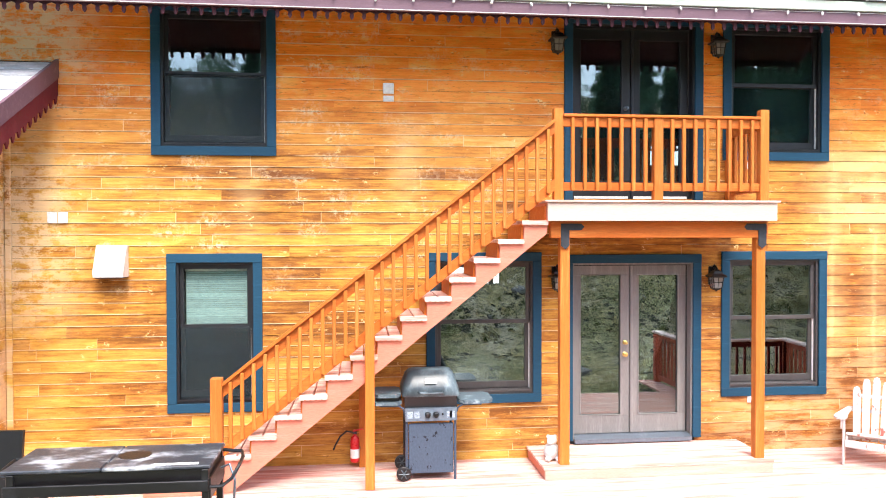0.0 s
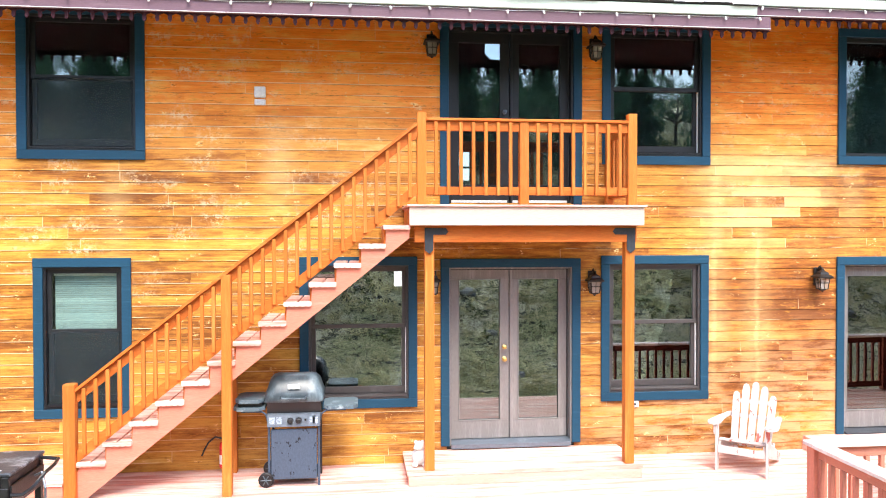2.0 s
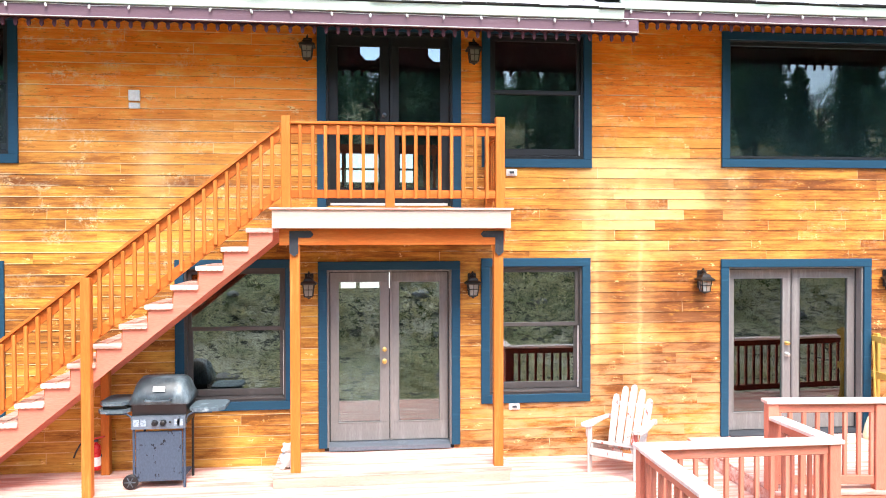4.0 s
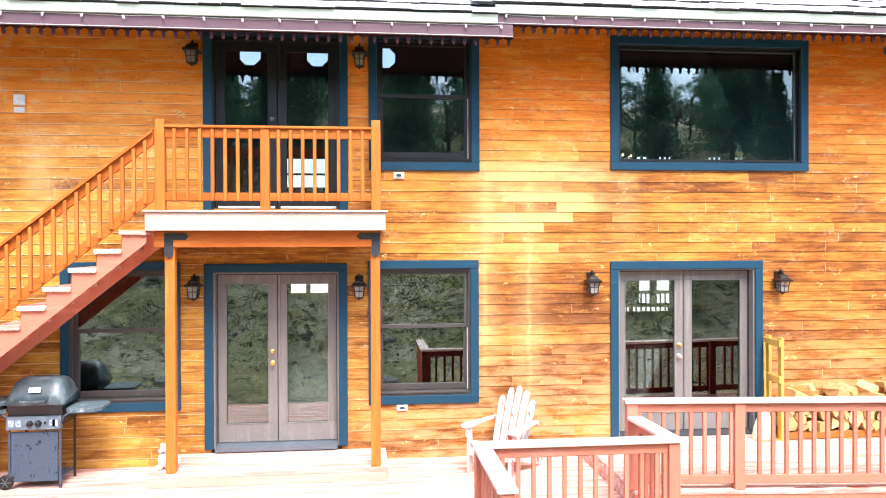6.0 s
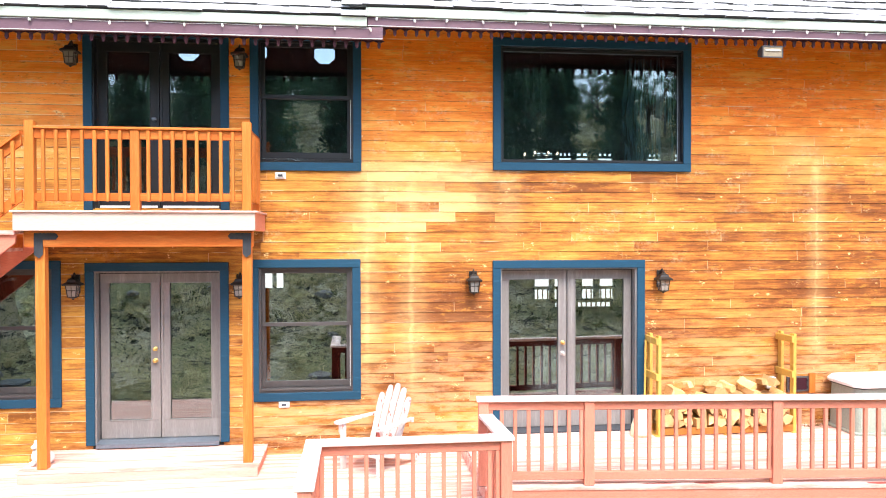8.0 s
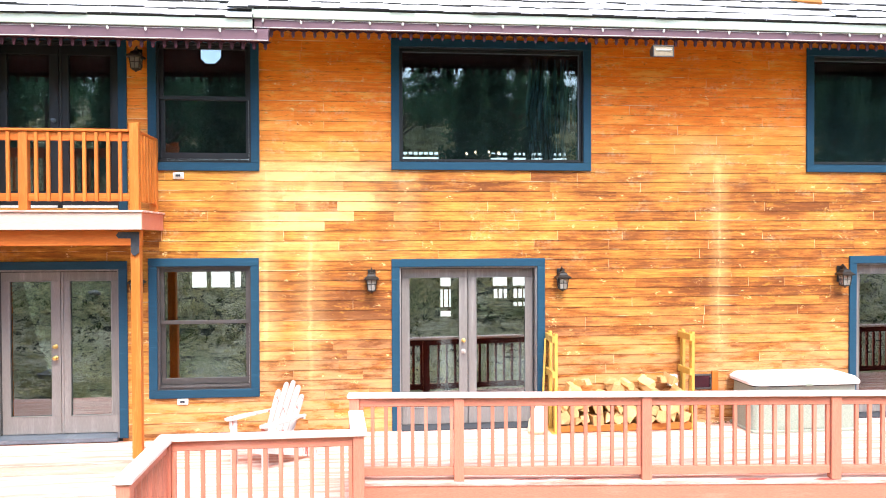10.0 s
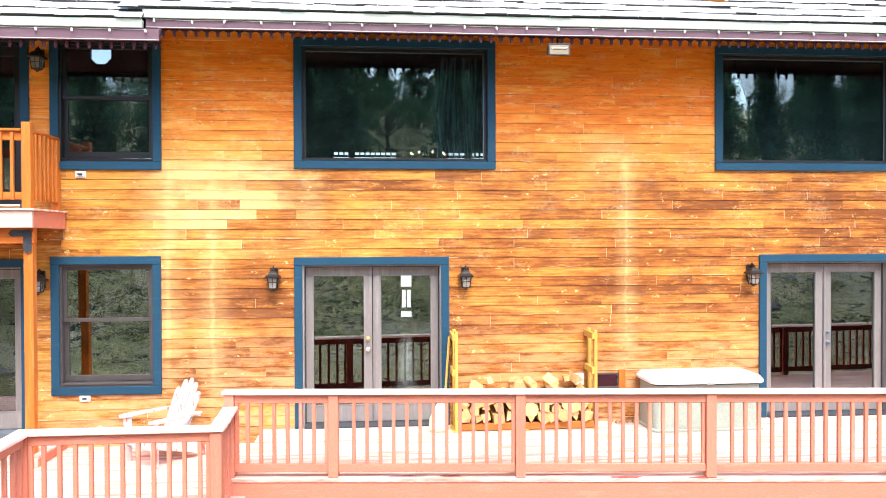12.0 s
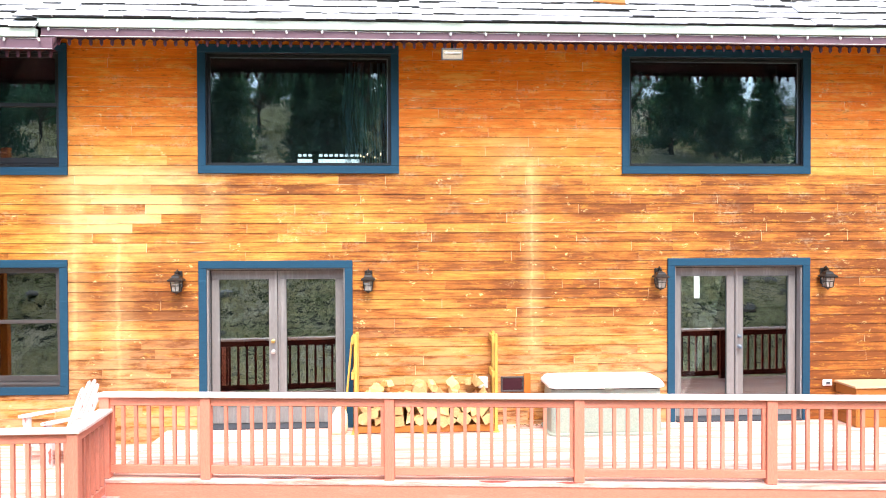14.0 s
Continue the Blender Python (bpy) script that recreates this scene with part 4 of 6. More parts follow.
rng = random.Random(4)
front_y = lambda x: -2.02 - 0.0925 * (x - 2.97)
lower = deck("deck_lower", (-9.5, 2.94), lambda x: -3.12, 0.0, 0.142, "faded pink painted boards of the lower deck", rng)
part("deck_board", solid(0.9, 1.22, -4.1, -3.125, -0.03, 0.0), DECK, lower)
right = deck("deck_right", (2.8, RIGHT), front_y, FLOOR_R, 0.142, "faded pink painted boards of the raised deck", rng)
structure("deck_joists_lower", solid(-9.5, 2.9, -3.09, -0.01, -0.3, -0.032, bevel=0), SALMON, "salmon-painted rim joists under the lower deck", "joists")
part("rim_board", solid(2.79, 2.81, front_y(2.79) + 0.046, -0.005, 0.001, FLOOR_R - 0.033), DECK, right)
rim = bmesh.new()
prism([(2.79, front_y(2.79) + 0.004), (RIGHT, front_y(RIGHT) + 0.004), (RIGHT, front_y(RIGHT) + 0.045), (2.79, front_y(2.79) + 0.045)], "z", -0.42, FLOOR_R - 0.033, rim)
part("rim_board", rim, SALMON, right)
part("edge_board", prism([(2.785, front_y(2.785) - 0.005), (RIGHT, front_y(RIGHT) - 0.005), (RIGHT, front_y(RIGHT) + 0.15), (2.785, front_y(2.785) + 0.15)], "z", FLOOR_R - 0.032, FLOOR_R + 0.003), DECK, right)
rng = random.Random(17)
for px, py, rx, ry in ((6.73, -2.33, 0.16, 0.035), (5.0, -2.13, 0.14, 0.03), (7.5, -2.41, 0.14, 0.035), (6.98, -2.14, 0.12, 0.03), (4.56, -2.09, 0.18, 0.02)):
    patch = bmesh.new()
    patch.faces.new([patch.verts.new((px + rx * rng.uniform(0.75, 1.2) * math.cos(k * math.pi / 9), py - 0.0925 * rx * math.cos(k * math.pi / 9) + ry * rng.uniform(0.7, 1.2) * math.sin(k * math.pi / 9), FLOOR_R + 0.0045)) for k in range(18)])
    part("bare_patch", patch, WORNRED, right, "dark red patch where the pale paint has worn away", "stuff")
platform = thing("door_step", "low faded pink wooden platform step before the double door", "step")
for i in range(6):
    part("step_board", solid(-2.075, 0.46, -0.005 - (i + 1) * 0.142 + 0.004, -0.005 - i * 0.142, 0.105, 0.135), DECK, platform)
part("front_board", solid(-2.06, 0.445, -0.85, -0.81, 0.001, 0.104), STEPFACE, platform)
for x in (-2.06, 0.41):
    part("side_board", solid(x, x + 0.035, -0.809, -0.005, 0.001, 0.104), SALMON, platform)


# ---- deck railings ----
def shade_faces(me, along_house):
    """Puts shade into the colour: faces turned to the house and undersides go darker red."""
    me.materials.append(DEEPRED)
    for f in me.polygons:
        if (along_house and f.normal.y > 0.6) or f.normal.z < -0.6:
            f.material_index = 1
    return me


def railing(name, a, b, z0, ztop, posts, label, end_posts=(True, True), spacing=0.1335, cap_over=(0.07, 0.07)):
    """A straight railing from a to b (x, y): square posts, flat cap, rails above and below, square balusters."""
    a, b = Vector((*a, 0)), Vector((*b, 0))
    long = (b - a).length
    ang = math.degrees(math.atan2(b.y - a.y, b.x - a.x))
    t = thing(name, label, "railing", at=(a.x, a.y, z0), turn=ang)
    h = ztop - z0
    part("cap_rail", solid(-cap_over[0], long + cap_over[1], -0.075, 0.07, h - 0.036, h, bevel=0.006), CAP, t)
    stops = sorted(posts)
    post = shade_faces(mesh_of(solid(-0.05, 0.05, -0.055, 0.045, 0.003, h - 0.037, bevel=0.005), "post", SALMONV), abs(ang) < 45)
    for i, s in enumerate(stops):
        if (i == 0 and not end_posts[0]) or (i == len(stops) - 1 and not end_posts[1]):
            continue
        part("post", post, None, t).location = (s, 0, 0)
    bal = shade_faces(mesh_of(solid(-0.018, 0.018, -0.018, 0.018, 0.14, h - 0.127, bevel=0.003), "baluster", SALMONV), abs(ang) < 45)
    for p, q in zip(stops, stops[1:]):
        shade_faces(part("top_rail", solid(p + 0.05, q - 0.05, -0.028, 0.01, h - 0.127, h - 0.037, bevel=0.004), SALMON, t).data, abs(ang) < 45)
        shade_faces(part("bottom_rail", solid(p + 0.05, q - 0.05, -0.03, 0.01, 0.055, 0.14, bevel=0.004), SALMON, t).data, abs(ang) < 45)
        # the last baluster stands against the next post; short bays have one against each post
        room = q - p - 0.1
        at = [room - 0.022 - spacing * j for j in range(int((room - 0.09) / spacing) + 1)]
        if room < 1.7:
            at = [0.022, room - 0.022] + [0.13 + spacing * j for j in range(int((room - 0.19) / spacing) + 1)]
        for x in at:
            part("baluster", bal, None, t).location = (p + 0.05 + x, -0.008, 0)
    return t


rail_y = lambda x: -1.93 - 0.0925 * (x - 2.78)
lx = math.hypot(1, 0.0925)
railing("deck_railing", (2.78, rail_y(2.78)), (15.2, rail_y(15.2)), FLOOR_R, 1.045, [(x - 2.78) * lx for x in (2.78, 3.82, 5.69, 7.585, 9.47, 11.36, 13.25, 15.2)], "salmon-painted wooden railing along the raised deck")
railing("deck_railing", (1.17, -2.8), (2.83, -2.8), 0.0, 0.895, [0.0, 1.66], "salmon-painted wooden railing at the end of the lower deck")
railing("deck_railing", (2.83, -2.8), (2.79, -1.99), 0.0, 0.892, [0.0, 0.76], "short salmon-painted railing joining the two decks", (False, False), 0.128, (-0.08, 0.0))
railing("deck_railing", (1.17, -3.92), (1.17, -2.8), 0.0, 0.892, [0.0, 1.12], "salmon-painted wooden railing beside the deck stairs", (True, False), 0.148, (0.07, -0.08))

# ---- balcony ----
bal = thing("balcony", "small wooden balcony on two orange posts above the door", "balcony")
BZ = 2.92
part("fascia_board", solid(-2.05, 0.44, -0.92, -0.885, BZ - 0.215, BZ - 0.022), CREAM, bal, "pale pink painted fascia board")
part("side_board", solid(0.405, 0.44, -0.884, -0.022, BZ - 0.215, BZ - 0.022), SALMON, bal, "salmon-painted side board")
part("side_board", solid(-2.05, -2.015, -0.884, -0.022, BZ - 0.215, BZ - 0.022), SALMON, bal)
for i in range(6):
    y = -0.022 - i * 0.154
    part("floor_board", solid(-2.075, 0.465, y - 0.149 if i < 5 else -0.945, y, BZ - 0.022, BZ), DECK, bal)
part("beam", solid(-1.99, 0.4, -0.8, -0.71, BZ - 0.39, BZ - 0.217), CEDAR, bal)
for x in (-1.6, -1.0, -0.4, 0.15):
    part("joist", solid(x, x + 0.04, -0.7, -0.022, BZ - 0.21, BZ - 0.025, bevel=0), CEDAR, bal)
for x, sx in ((-1.88, 1), (0.285, -1)):
    part("support_post", solid(x - 0.004, x + 0.098, -0.785, -0.685, 0.137, BZ - 0.392), CEDARV, bal)
    xc = x + 0.046
    o = [(xc - sx * 0.05, 2.68), (xc + sx * 0.17, 2.68), (xc + sx * 0.2, 2.645), (xc + sx * 0.17, 2.61), (xc + sx * 0.04, 2.61), (xc + sx * 0.04, 2.45), (xc, 2.41), (xc - sx * 0.05, 2.45)]
    part("bracket", prism(o, "y", -0.808, -0.802), GALV, bal, "dark grey steel corner bracket")
BY = -0.84
for x, top in ((-1.965, 3.88), (-0.885, 3.79), (0.292, 3.895)):
    part("post", solid(x, x + 0.098, BY, BY + 0.09, BZ + 0.002, top, bevel=0.006), CEDARV, bal)
part("rear_post", solid(0.3, 0.385, -0.11, -0.025, BZ + 0.002, 3.79), CEDARV, bal)
balus = mesh_of(solid(-0.018, 0.018, -0.018, 0.018, 0.0, 0.76, bevel=0.005), "baluster", CEDARV)
part("handrail", solid(-1.866, 0.291, BY - 0.015, BY + 0.075, 3.79, 3.82, bevel=0.006), CEDAR, bal)
for a, b, k in ((-1.866, -0.886, 7), (-0.786, 0.291, 8)):
    part("top_rail", solid(a, b, BY + 0.02, BY + 0.058, 3.69, 3.788), CEDAR, bal)
    part("bottom_rail", solid(a, b, BY + 0.02, BY + 0.058, 3.025, 3.11), CEDAR, bal)
    for j in range(k):
        part("baluster", balus, None, bal).location = (a + (b - a) * (j + 0.75) / (k + 0.5), BY + 0.001, 3.02)
part("handrail", solid(0.295, 0.385, -0.745, -0.03, 3.79, 3.82, bevel=0.006), CEDAR, bal)
part("top_rail", solid(0.32, 0.358, -0.745, -0.115, 3.69, 3.788), CEDAR, bal)
part("bottom_rail", solid(0.32, 0.358, -0.745, -0.115, 3.025, 3.11), CEDAR, bal)
for j in range(6):
    part("baluster", balus, None, bal).location = (0.377, -0.69 + j * 0.112, 3.02)

# ---- staircase ----
st = thing("staircase", "straight outdoor staircase with salmon stringer and orange railing", "staircase")
RISE, RUN, N = 0.1943, 0.2512, 14
nose = lambda k: -2.315 - RUN * k
tread_z = lambda k: 2.711 - RISE * k
out = []
for k in range(13):
    out += [(nose(k) + RUN + 0.02, tread_z(k) - 0.04), (nose(k) + 0.03, tread_z(k) - 0.04)]
out += [(-5.36, tread_z(12) - RISE), (-5.36, 0.005), (-5.25, 0.005), (-2.05, 2.575)]
for y in (-0.87, -0.1):
    part("stringer", prism(out, "y", y, y + 0.04), SALMON, st, "salmon-painted notched stringer")
for k in range(13):
    for j in range(2):
        part("tread", solid(nose(k) + j * 0.146, nose(k) + j * 0.146 + 0.13, -0.895, -0.04, tread_z(k) - 0.038, tread_z(k)), DECK, st)
    wave = [(nose(k) + 0.274 - i * 0.0137, tread_z(k) - 0.042 - (0.007 if i % 4 in (1, 2, 3) else 0.0)) for i in range(21)]
    part("tread_edging", prism([(nose(k), tread_z(k) - 0.004), (nose(k) + 0.274, tread_z(k) - 0.004)] + wave, "y", -0.901, -0.8955), DECK, st, "pale scalloped edging of the tread")
    part("riser", solid(nose(k) + RUN + 0.005, nose(k) + RUN + 0.025, -0.828, -0.102, tread_z(k) + 0.002, tread_z(k) + RISE - 0.04, bevel=0), CEDAR, st)
for i in range(6):
    part("landing_board", solid(-6.1, -5.445, -0.94 + i * 0.148, -0.798 + i * 0.148 - 0.004, 0.16, 0.19), DECK, st)
part("landing_front", solid(-6.08, -5.445, -0.925, -0.89, 0.003, 0.159), SALMON, st)
part("landing_side", solid(-6.08, -6.045, -0.889, -0.06, 0.003, 0.159), SALMON, st)
part("newel_post", solid(-5.44, -5.325, -0.93, -0.83, 0.003, 1.155, bevel=0.008), CEDARV, st)
part("middle_post", solid(-3.925, -3.83, -0.955, -0.86, 0.003, 2.215, bevel=0.006), CEDARV, st)
part("rear_support_post", solid(-3.99, -3.9, -0.19, -0.1, 0.003, 1.3), CEDARV, st)
SR = (3.763 - 1.098) / (5.324 - 1.952)
top_z = lambda x: 1.11 + SR * (x + 5.324)


def sloped(x0, x1, drop0, drop1, y0, y1):
    return prism([(x0, top_z(x0) - drop0), (x1, top_z(x1) - drop0), (x1, top_z(x1) - drop1), (x0, top_z(x0) - drop1)], "y", y0, y1)


part("handrail", sloped(-5.32, -1.97, 0.0, 0.035, -0.93, -0.84), CEDAR, st)
part("top_rail", sloped(-5.32, -1.97, 0.036, 0.15, -0.885, -0.85), CEDAR, st)
part("bottom_rail", sloped(-5.32, -1.97, 0.62, 0.74, -0.885, -0.85), CEDAR, st)
balus = mesh_of(solid(-0.018, 0.018, -0.018, 0.018, 0.0, 0.66, bevel=0.005), "baluster", CEDARV)
for a, b, k in ((-5.325, -3.925, 12), (-3.83, -1.965, 16)):
    for j in range(k):
        x = a + (b - a) * (j + 0.7) / (k + 0.4)
        part("baluster", balus, None, st).location = (x, -0.905, top_z(x) - 0.715)

# ---- side wing with its low roof ----
rake_z = lambda y: 4.43 + 0.535 * y
wing = structure("wall_wing", prism([(0.0, -0.4), (-2.0, -0.4), (-2.0, rake_z(-2.0) - 0.25), (0.0, rake_z(0) - 0.25)], "x", -7.9, -7.745), PLASTER, "wing wall clad in orange wood siding", "wall")
wz = 0.0
rng = random.Random(31)
while wz < 4.0:
    y0 = max(-2.0, (wz + 0.25 + 0.15 - 4.43) / 0.535)
    if y0 < -0.1:
        y = y0
        while y < -0.03:
            e = min(y + rng.uniform(0.6, 1.6), -0.022)
            if -0.3 < e + 0.022 < 0:
                e = -0.022
            part("siding_board", prism([(-7.744, wz), (-7.722, wz), (-7.732, wz + PITCH - 0.003), (-7.744, wz + PITCH - 0.003)], "y", y + 0.001, e), SIDING, wing)
            y = e
    wz += PITCH
structure("corner_board", solid(-7.72, -7.66, -0.05, -0.022, 0.0, 4.1), SIDING, "narrow corner board between house and wing", "trim")
wroof = structure("roof_wing", prism([(-0.001, rake_z(0)), (-2.2, rake_z(-2.2)), (-2.2, rake_z(-2.2) - 0.06), (-0.001, rake_z(0) - 0.06)], "x", -12.0, -7.22), UNDERLAY_SHADOW, "low wing roof of pale weathered shingles", "roof")
a = math.atan(0.535)
for r in range(10):
    y = -2.2 + r * 0.21
    x = -7.2
    while x > -9.6:
        w = rng.uniform(0.22, 0.38)
        s = part("shingle", solid(-w + 0.004, 0, -0.015, 0.25, 0, 0.014, bevel=0), SHINGLE, wroof)
        s.matrix_local = Matrix.Translation((x, y, rake_z(y) + 0.012)) @ Matrix.Rotation(a - 0.05, 4, "X")
        x -= w
structure("rake_board_upper", prism([(0.0, rake_z(0) + 0.03), (-2.22, rake_z(-2.22) + 0.03), (-2.22, rake_z(-2.22) - 0.17), (0.0, rake_z(0) - 0.17)], "x", -7.2, -7.165), PLUM, "plum-painted rake board of the wing roof", "fascia")
rk = thing("rake_trim", "dark red rake board with scalloped edge on the wing roof", "trim")
part("board", prism([(0.0, rake_z(0) - 0.172), (-2.22, rake_z(-2.22) - 0.172), (-2.22, rake_z(-2.22) - 0.36), (0.0, rake_z(0) - 0.36)], "x", -7.2, -7.175), RAKERED, rk)
tooth = mesh_of(prism([(-0.036, 0.0), (-0.034, -0.03), (-0.022, -0.06), (0.0, -0.095), (0.022, -0.06), (0.034, -0.03), (0.036, 0.0)], "x", -7.198, -7.18), "tooth", RAKERED)
for k in range(17):
    y = -0.06 - k * 0.125
    part("tooth", tooth, None, rk).location = (0, y, rake_z(y) - 0.345)


# ---- wall lanterns ----
def lantern(at):
    t = thing("wall_lantern", "black metal wall lantern with glass panes on the siding", "lantern", "wall lanterns", at)
    part("back_plate", solid(-0.055, 0.055, -0.028, -0.001, 0.05, 0.28, bevel=0.008), IRON, t)
    part("arm", tube([(0, -0.02, 0.2), (0, -0.06, 0.26), (0, -0.11, 0.275), (0, -0.14, 0.25), (0, -0.13, 0.225)], 0.014, 8), IRON, t)
    part("scroll", tube([(0, -0.025, 0.24), (0.0, -0.045, 0.285), (0, -0.075, 0.3), (0, -0.09, 0.285)], 0.01, 6), IRON, t)
    cap = bmesh.new()
    rings = [(0.094, 0.15), (0.1, 0.158), (0.1, 0.17), (0.06, 0.198), (0.052, 0.222), (0.026, 0.238), (0.012, 0.255)]
    vs = [[cap.verts.new((sx * r, -0.12 + sy * r, h)) for sx, sy in ((-1, -1), (1, -1), (1, 1), (-1, 1))] for r, h in rings]
    for p, q in zip(vs, vs[1:]):
        for k in range(4):
            cap.faces.new((p[k], p[(k + 1) % 4], q[(k + 1) % 4], q[k]))
    cap.faces.new(vs[0][::-1])
    cap.faces.new(vs[-1])
    part("cap", cap, IRON, t)
    for sx in (-1, 1):
        for sy in (-1, 1):
            part("corner_bar", tube([(sx * 0.068, -0.12 + sy * 0.068, 0.152), (sx * 0.05, -0.12 + sy * 0.05, 0.01)], 0.007, 4), IRON, t)
    for h, r in ((0.16, 0.07), (0.09, 0.062), (0.012, 0.053)):
        for sx, sy, dx, dy in ((-1, -1, 1, 0), (1, -1, 0, 1), (1, 1, -1, 0), (-1, 1, 0, -1)):
            part("cross_bar", tube([(sx * r, -0.12 + sy * r, h), (sx * r + 2 * dx * r, -0.12 + sy * r + 2 * dy * r, h)], 0.005, 4), IRON, t)
    for sx, sy in ((0, -1), (1, 0), (-1, 0)):
        part("glazing_bar", tube([(sx * 0.068, -0.12 + sy * 0.068, 0.16), (sx * 0.05, -0.12 + sy * 0.05, 0.012)], 0.004, 4), IRON, t)
    part("base", turned([(0.055, 0.012), (0.05, 0.0), (0.02, -0.01), (0.008, -0.025)], 8, (0, -0.12, 0)), IRON, t)
    gl = bmesh.new()
    for k, (sx, sy) in enumerate(((0, -1), (1, 0), (0, 1), (-1, 0))):
        p = Vector((-sy, sx, 0))
        q = Vector((sx, sy, 0))
        o = Vector((0, -0.12, 0))
        gl.faces.new([gl.verts.new(o + v) for v in (q * 0.064 - p * 0.064 + Vector((0, 0, 0.16)), q * 0.064 + p * 0.064 + Vector((0, 0, 0.16)), q * 0.049 + p * 0.049 + Vector((0, 0, 0.014)), q * 0.049 - p * 0.049 + Vector((0, 0, 0.014)))])
    part("pane", gl, LAMPGLASS, t, "clear seeded glass panes").visible_shadow = False
    part("candle_bulb", turned([(0.012, 0.02), (0.012, 0.06), (0.02, 0.08), (0.014, 0.11), (0.003, 0.125)], 8, (0, -0.12, 0)), WHITE, t)
    return t


LZ = 0.3
first_lantern = lantern((-1.74, -0.021, 4.925 - LZ))
for k in first_lantern.children:
    k.matrix_parent_inverse = Matrix.Diagonal((0.9, 0.9, 0.95, 1))
for x, zt in ((0.165, 4.93), (-1.735, 2.235), (0.15, 2.225), (2.965, 2.245), (5.385, 2.24), (9.2, 2.25), (11.455, 2.245)):
    copy_thing(first_lantern, pose(x, -0.021, zt - LZ))

fl = thing("flood_light", "small bronze flood light under the eave", "light", at=(6.43, -0.77, 4.745))
part("arm", tube([(0, 0.03, 0.33), (0, 0.03, 0.15), (0, 0.01, 0.1)], 0.014, 8), IRON, fl)
part("housing", prism([(-0.05, 0.0), (0.05, 0.03), (0.06, 0.1), (-0.02, 0.145), (-0.04, 0.14)], "x", -0.128, 0.128), BRONZE, fl)
part("rim", ring(bmesh.new(), -0.13, 0.13, 0.0, 0.142, 0.016, -0.062, -0.051), BRONZE, fl)
part("lens", solid(-0.114, 0.114, -0.056, -0.05, 0.016, 0.126, bevel=0), LENS, fl, "pale frosted lens")
part("lamp_tube", tube([(-0.09, -0.06, 0.085), (0.09, -0.06, 0.085)], 0.01, 8), WHITE, fl, "white lamp tube behind the lens")


# ---- fittings on the wall ----
def outlet(at):
    t = thing("outdoor_outlet", "white weatherproof outlet cover on the siding", "outlet", "outlet covers", at)
    part("plate", solid(-0.065, 0.065, -0.018, 0.0, -0.042, 0.042, bevel=0.006), WHITE, t)
    part("flap", solid(-0.045, 0.045, -0.032, -0.018, -0.026, 0.03, bevel=0.006), WHITE, t)
    part("window", solid(-0.028, 0.028, -0.0335, -0.032, -0.014, 0.014, bevel=0), GALV, t, "grey inset window")
    return t


o1 = outlet((0.655, -0.0215, 0.61))
copy_thing(o1, pose(0.625, -0.0215, 3.375))
copy_thing(o1, pose(11.51, -0.0215, 0.665))

vh = thing("vent_hood", "white metal vent hood with a sloping top on the siding", "vent", at=(-6.62, -0.0215, 2.12))
part("hood", prism([(0.0, 0.34), (0.0, 0.0), (-0.19, 0.0), (-0.2, 0.04), (-0.07, 0.34)], "x", -0.155, 0.155), WHITE, vh)
part("grille", solid(-0.14, 0.14, -0.18, -0.02, -0.012, 0.0, bevel=0), GALV, vh)

wb = thing("wall_box", "white square utility boxes one above the other", "utility box", at=(-3.65, -0.0215, 4.06))
part("cover", solid(-0.062, 0.062, -0.04, 0.0, 0.08, 0.2, bevel=0.008), WHITE, wb)
part("small_cover", solid(-0.06, 0.06, -0.03, 0.0, -0.005, 0.06, bevel=0.006), WHITE, wb)
cp = thing("cover_plate", "white square cover plate on the siding", "cover plate", "cover plates", (-7.245, -0.0215, 2.755))
part("plate", solid(-0.05, 0.05, -0.02, 0.0, -0.06, 0.06, bevel=0.005), WHITE, cp)
copy_thing(cp, pose(-7.135, -0.0215, 2.755))
up = thing("cover_plate", "white box behind the firewood rack", "cover plate", at=(6.87, -0.0215, 0.735))
part("plate", solid(-0.065, 0.065, -0.05, 0.0, -0.075, 0.075, bevel=0.008), WHITE, up)
ht = thing("wall_hatch", "small dark brown metal hatch on the siding", "hatch", at=(7.255, -0.0215, 0.705))
part("frame", ring(bmesh.new(), -0.15, 0.15, -0.1, 0.1, 0.022, -0.022, 0.0), BRONZE, ht)
part("door", solid(-0.128, 0.128, -0.016, -0.002, -0.078, 0.078), OXBLOOD, ht)
part("hinge", solid(0.12, 0.14, -0.03, -0.022, 0.03, 0.06), IRON, ht)
part("hinge", solid(0.12, 0.14, -0.03, -0.022, -0.06, -0.03), IRON, ht)
part("side_block", solid(0.153, 0.24, -0.03, 0.0, -0.12, 0.14), CEDARV, ht, "orange wooden side block")

ex = thing("fire_extinguisher", "red fire extinguisher with black hose hung by the stair post", "fire extinguisher", at=(-4.035, -0.2, 0.07))
part("cylinder", turned([(0.02, 0.0), (0.045, 0.005), (0.05, 0.02), (0.05, 0.24), (0.042, 0.275), (0.018, 0.295), (0.015, 0.31)], 16), RED, ex)
smooth(ex.children[0])
part("label", tube([(0, 0, 0.05), (0, 0, 0.15)], 0.0508, 16, caps=False), WHITE, ex, "white instruction label")
part("valve", solid(-0.02, 0.02, -0.02, 0.02, 0.31, 0.335), GALV, ex)
part("handle", prism([(-0.02, 0.335), (0.09, 0.36), (0.09, 0.372), (-0.02, 0.352)], "y", -0.012, 0.012), RED, ex)
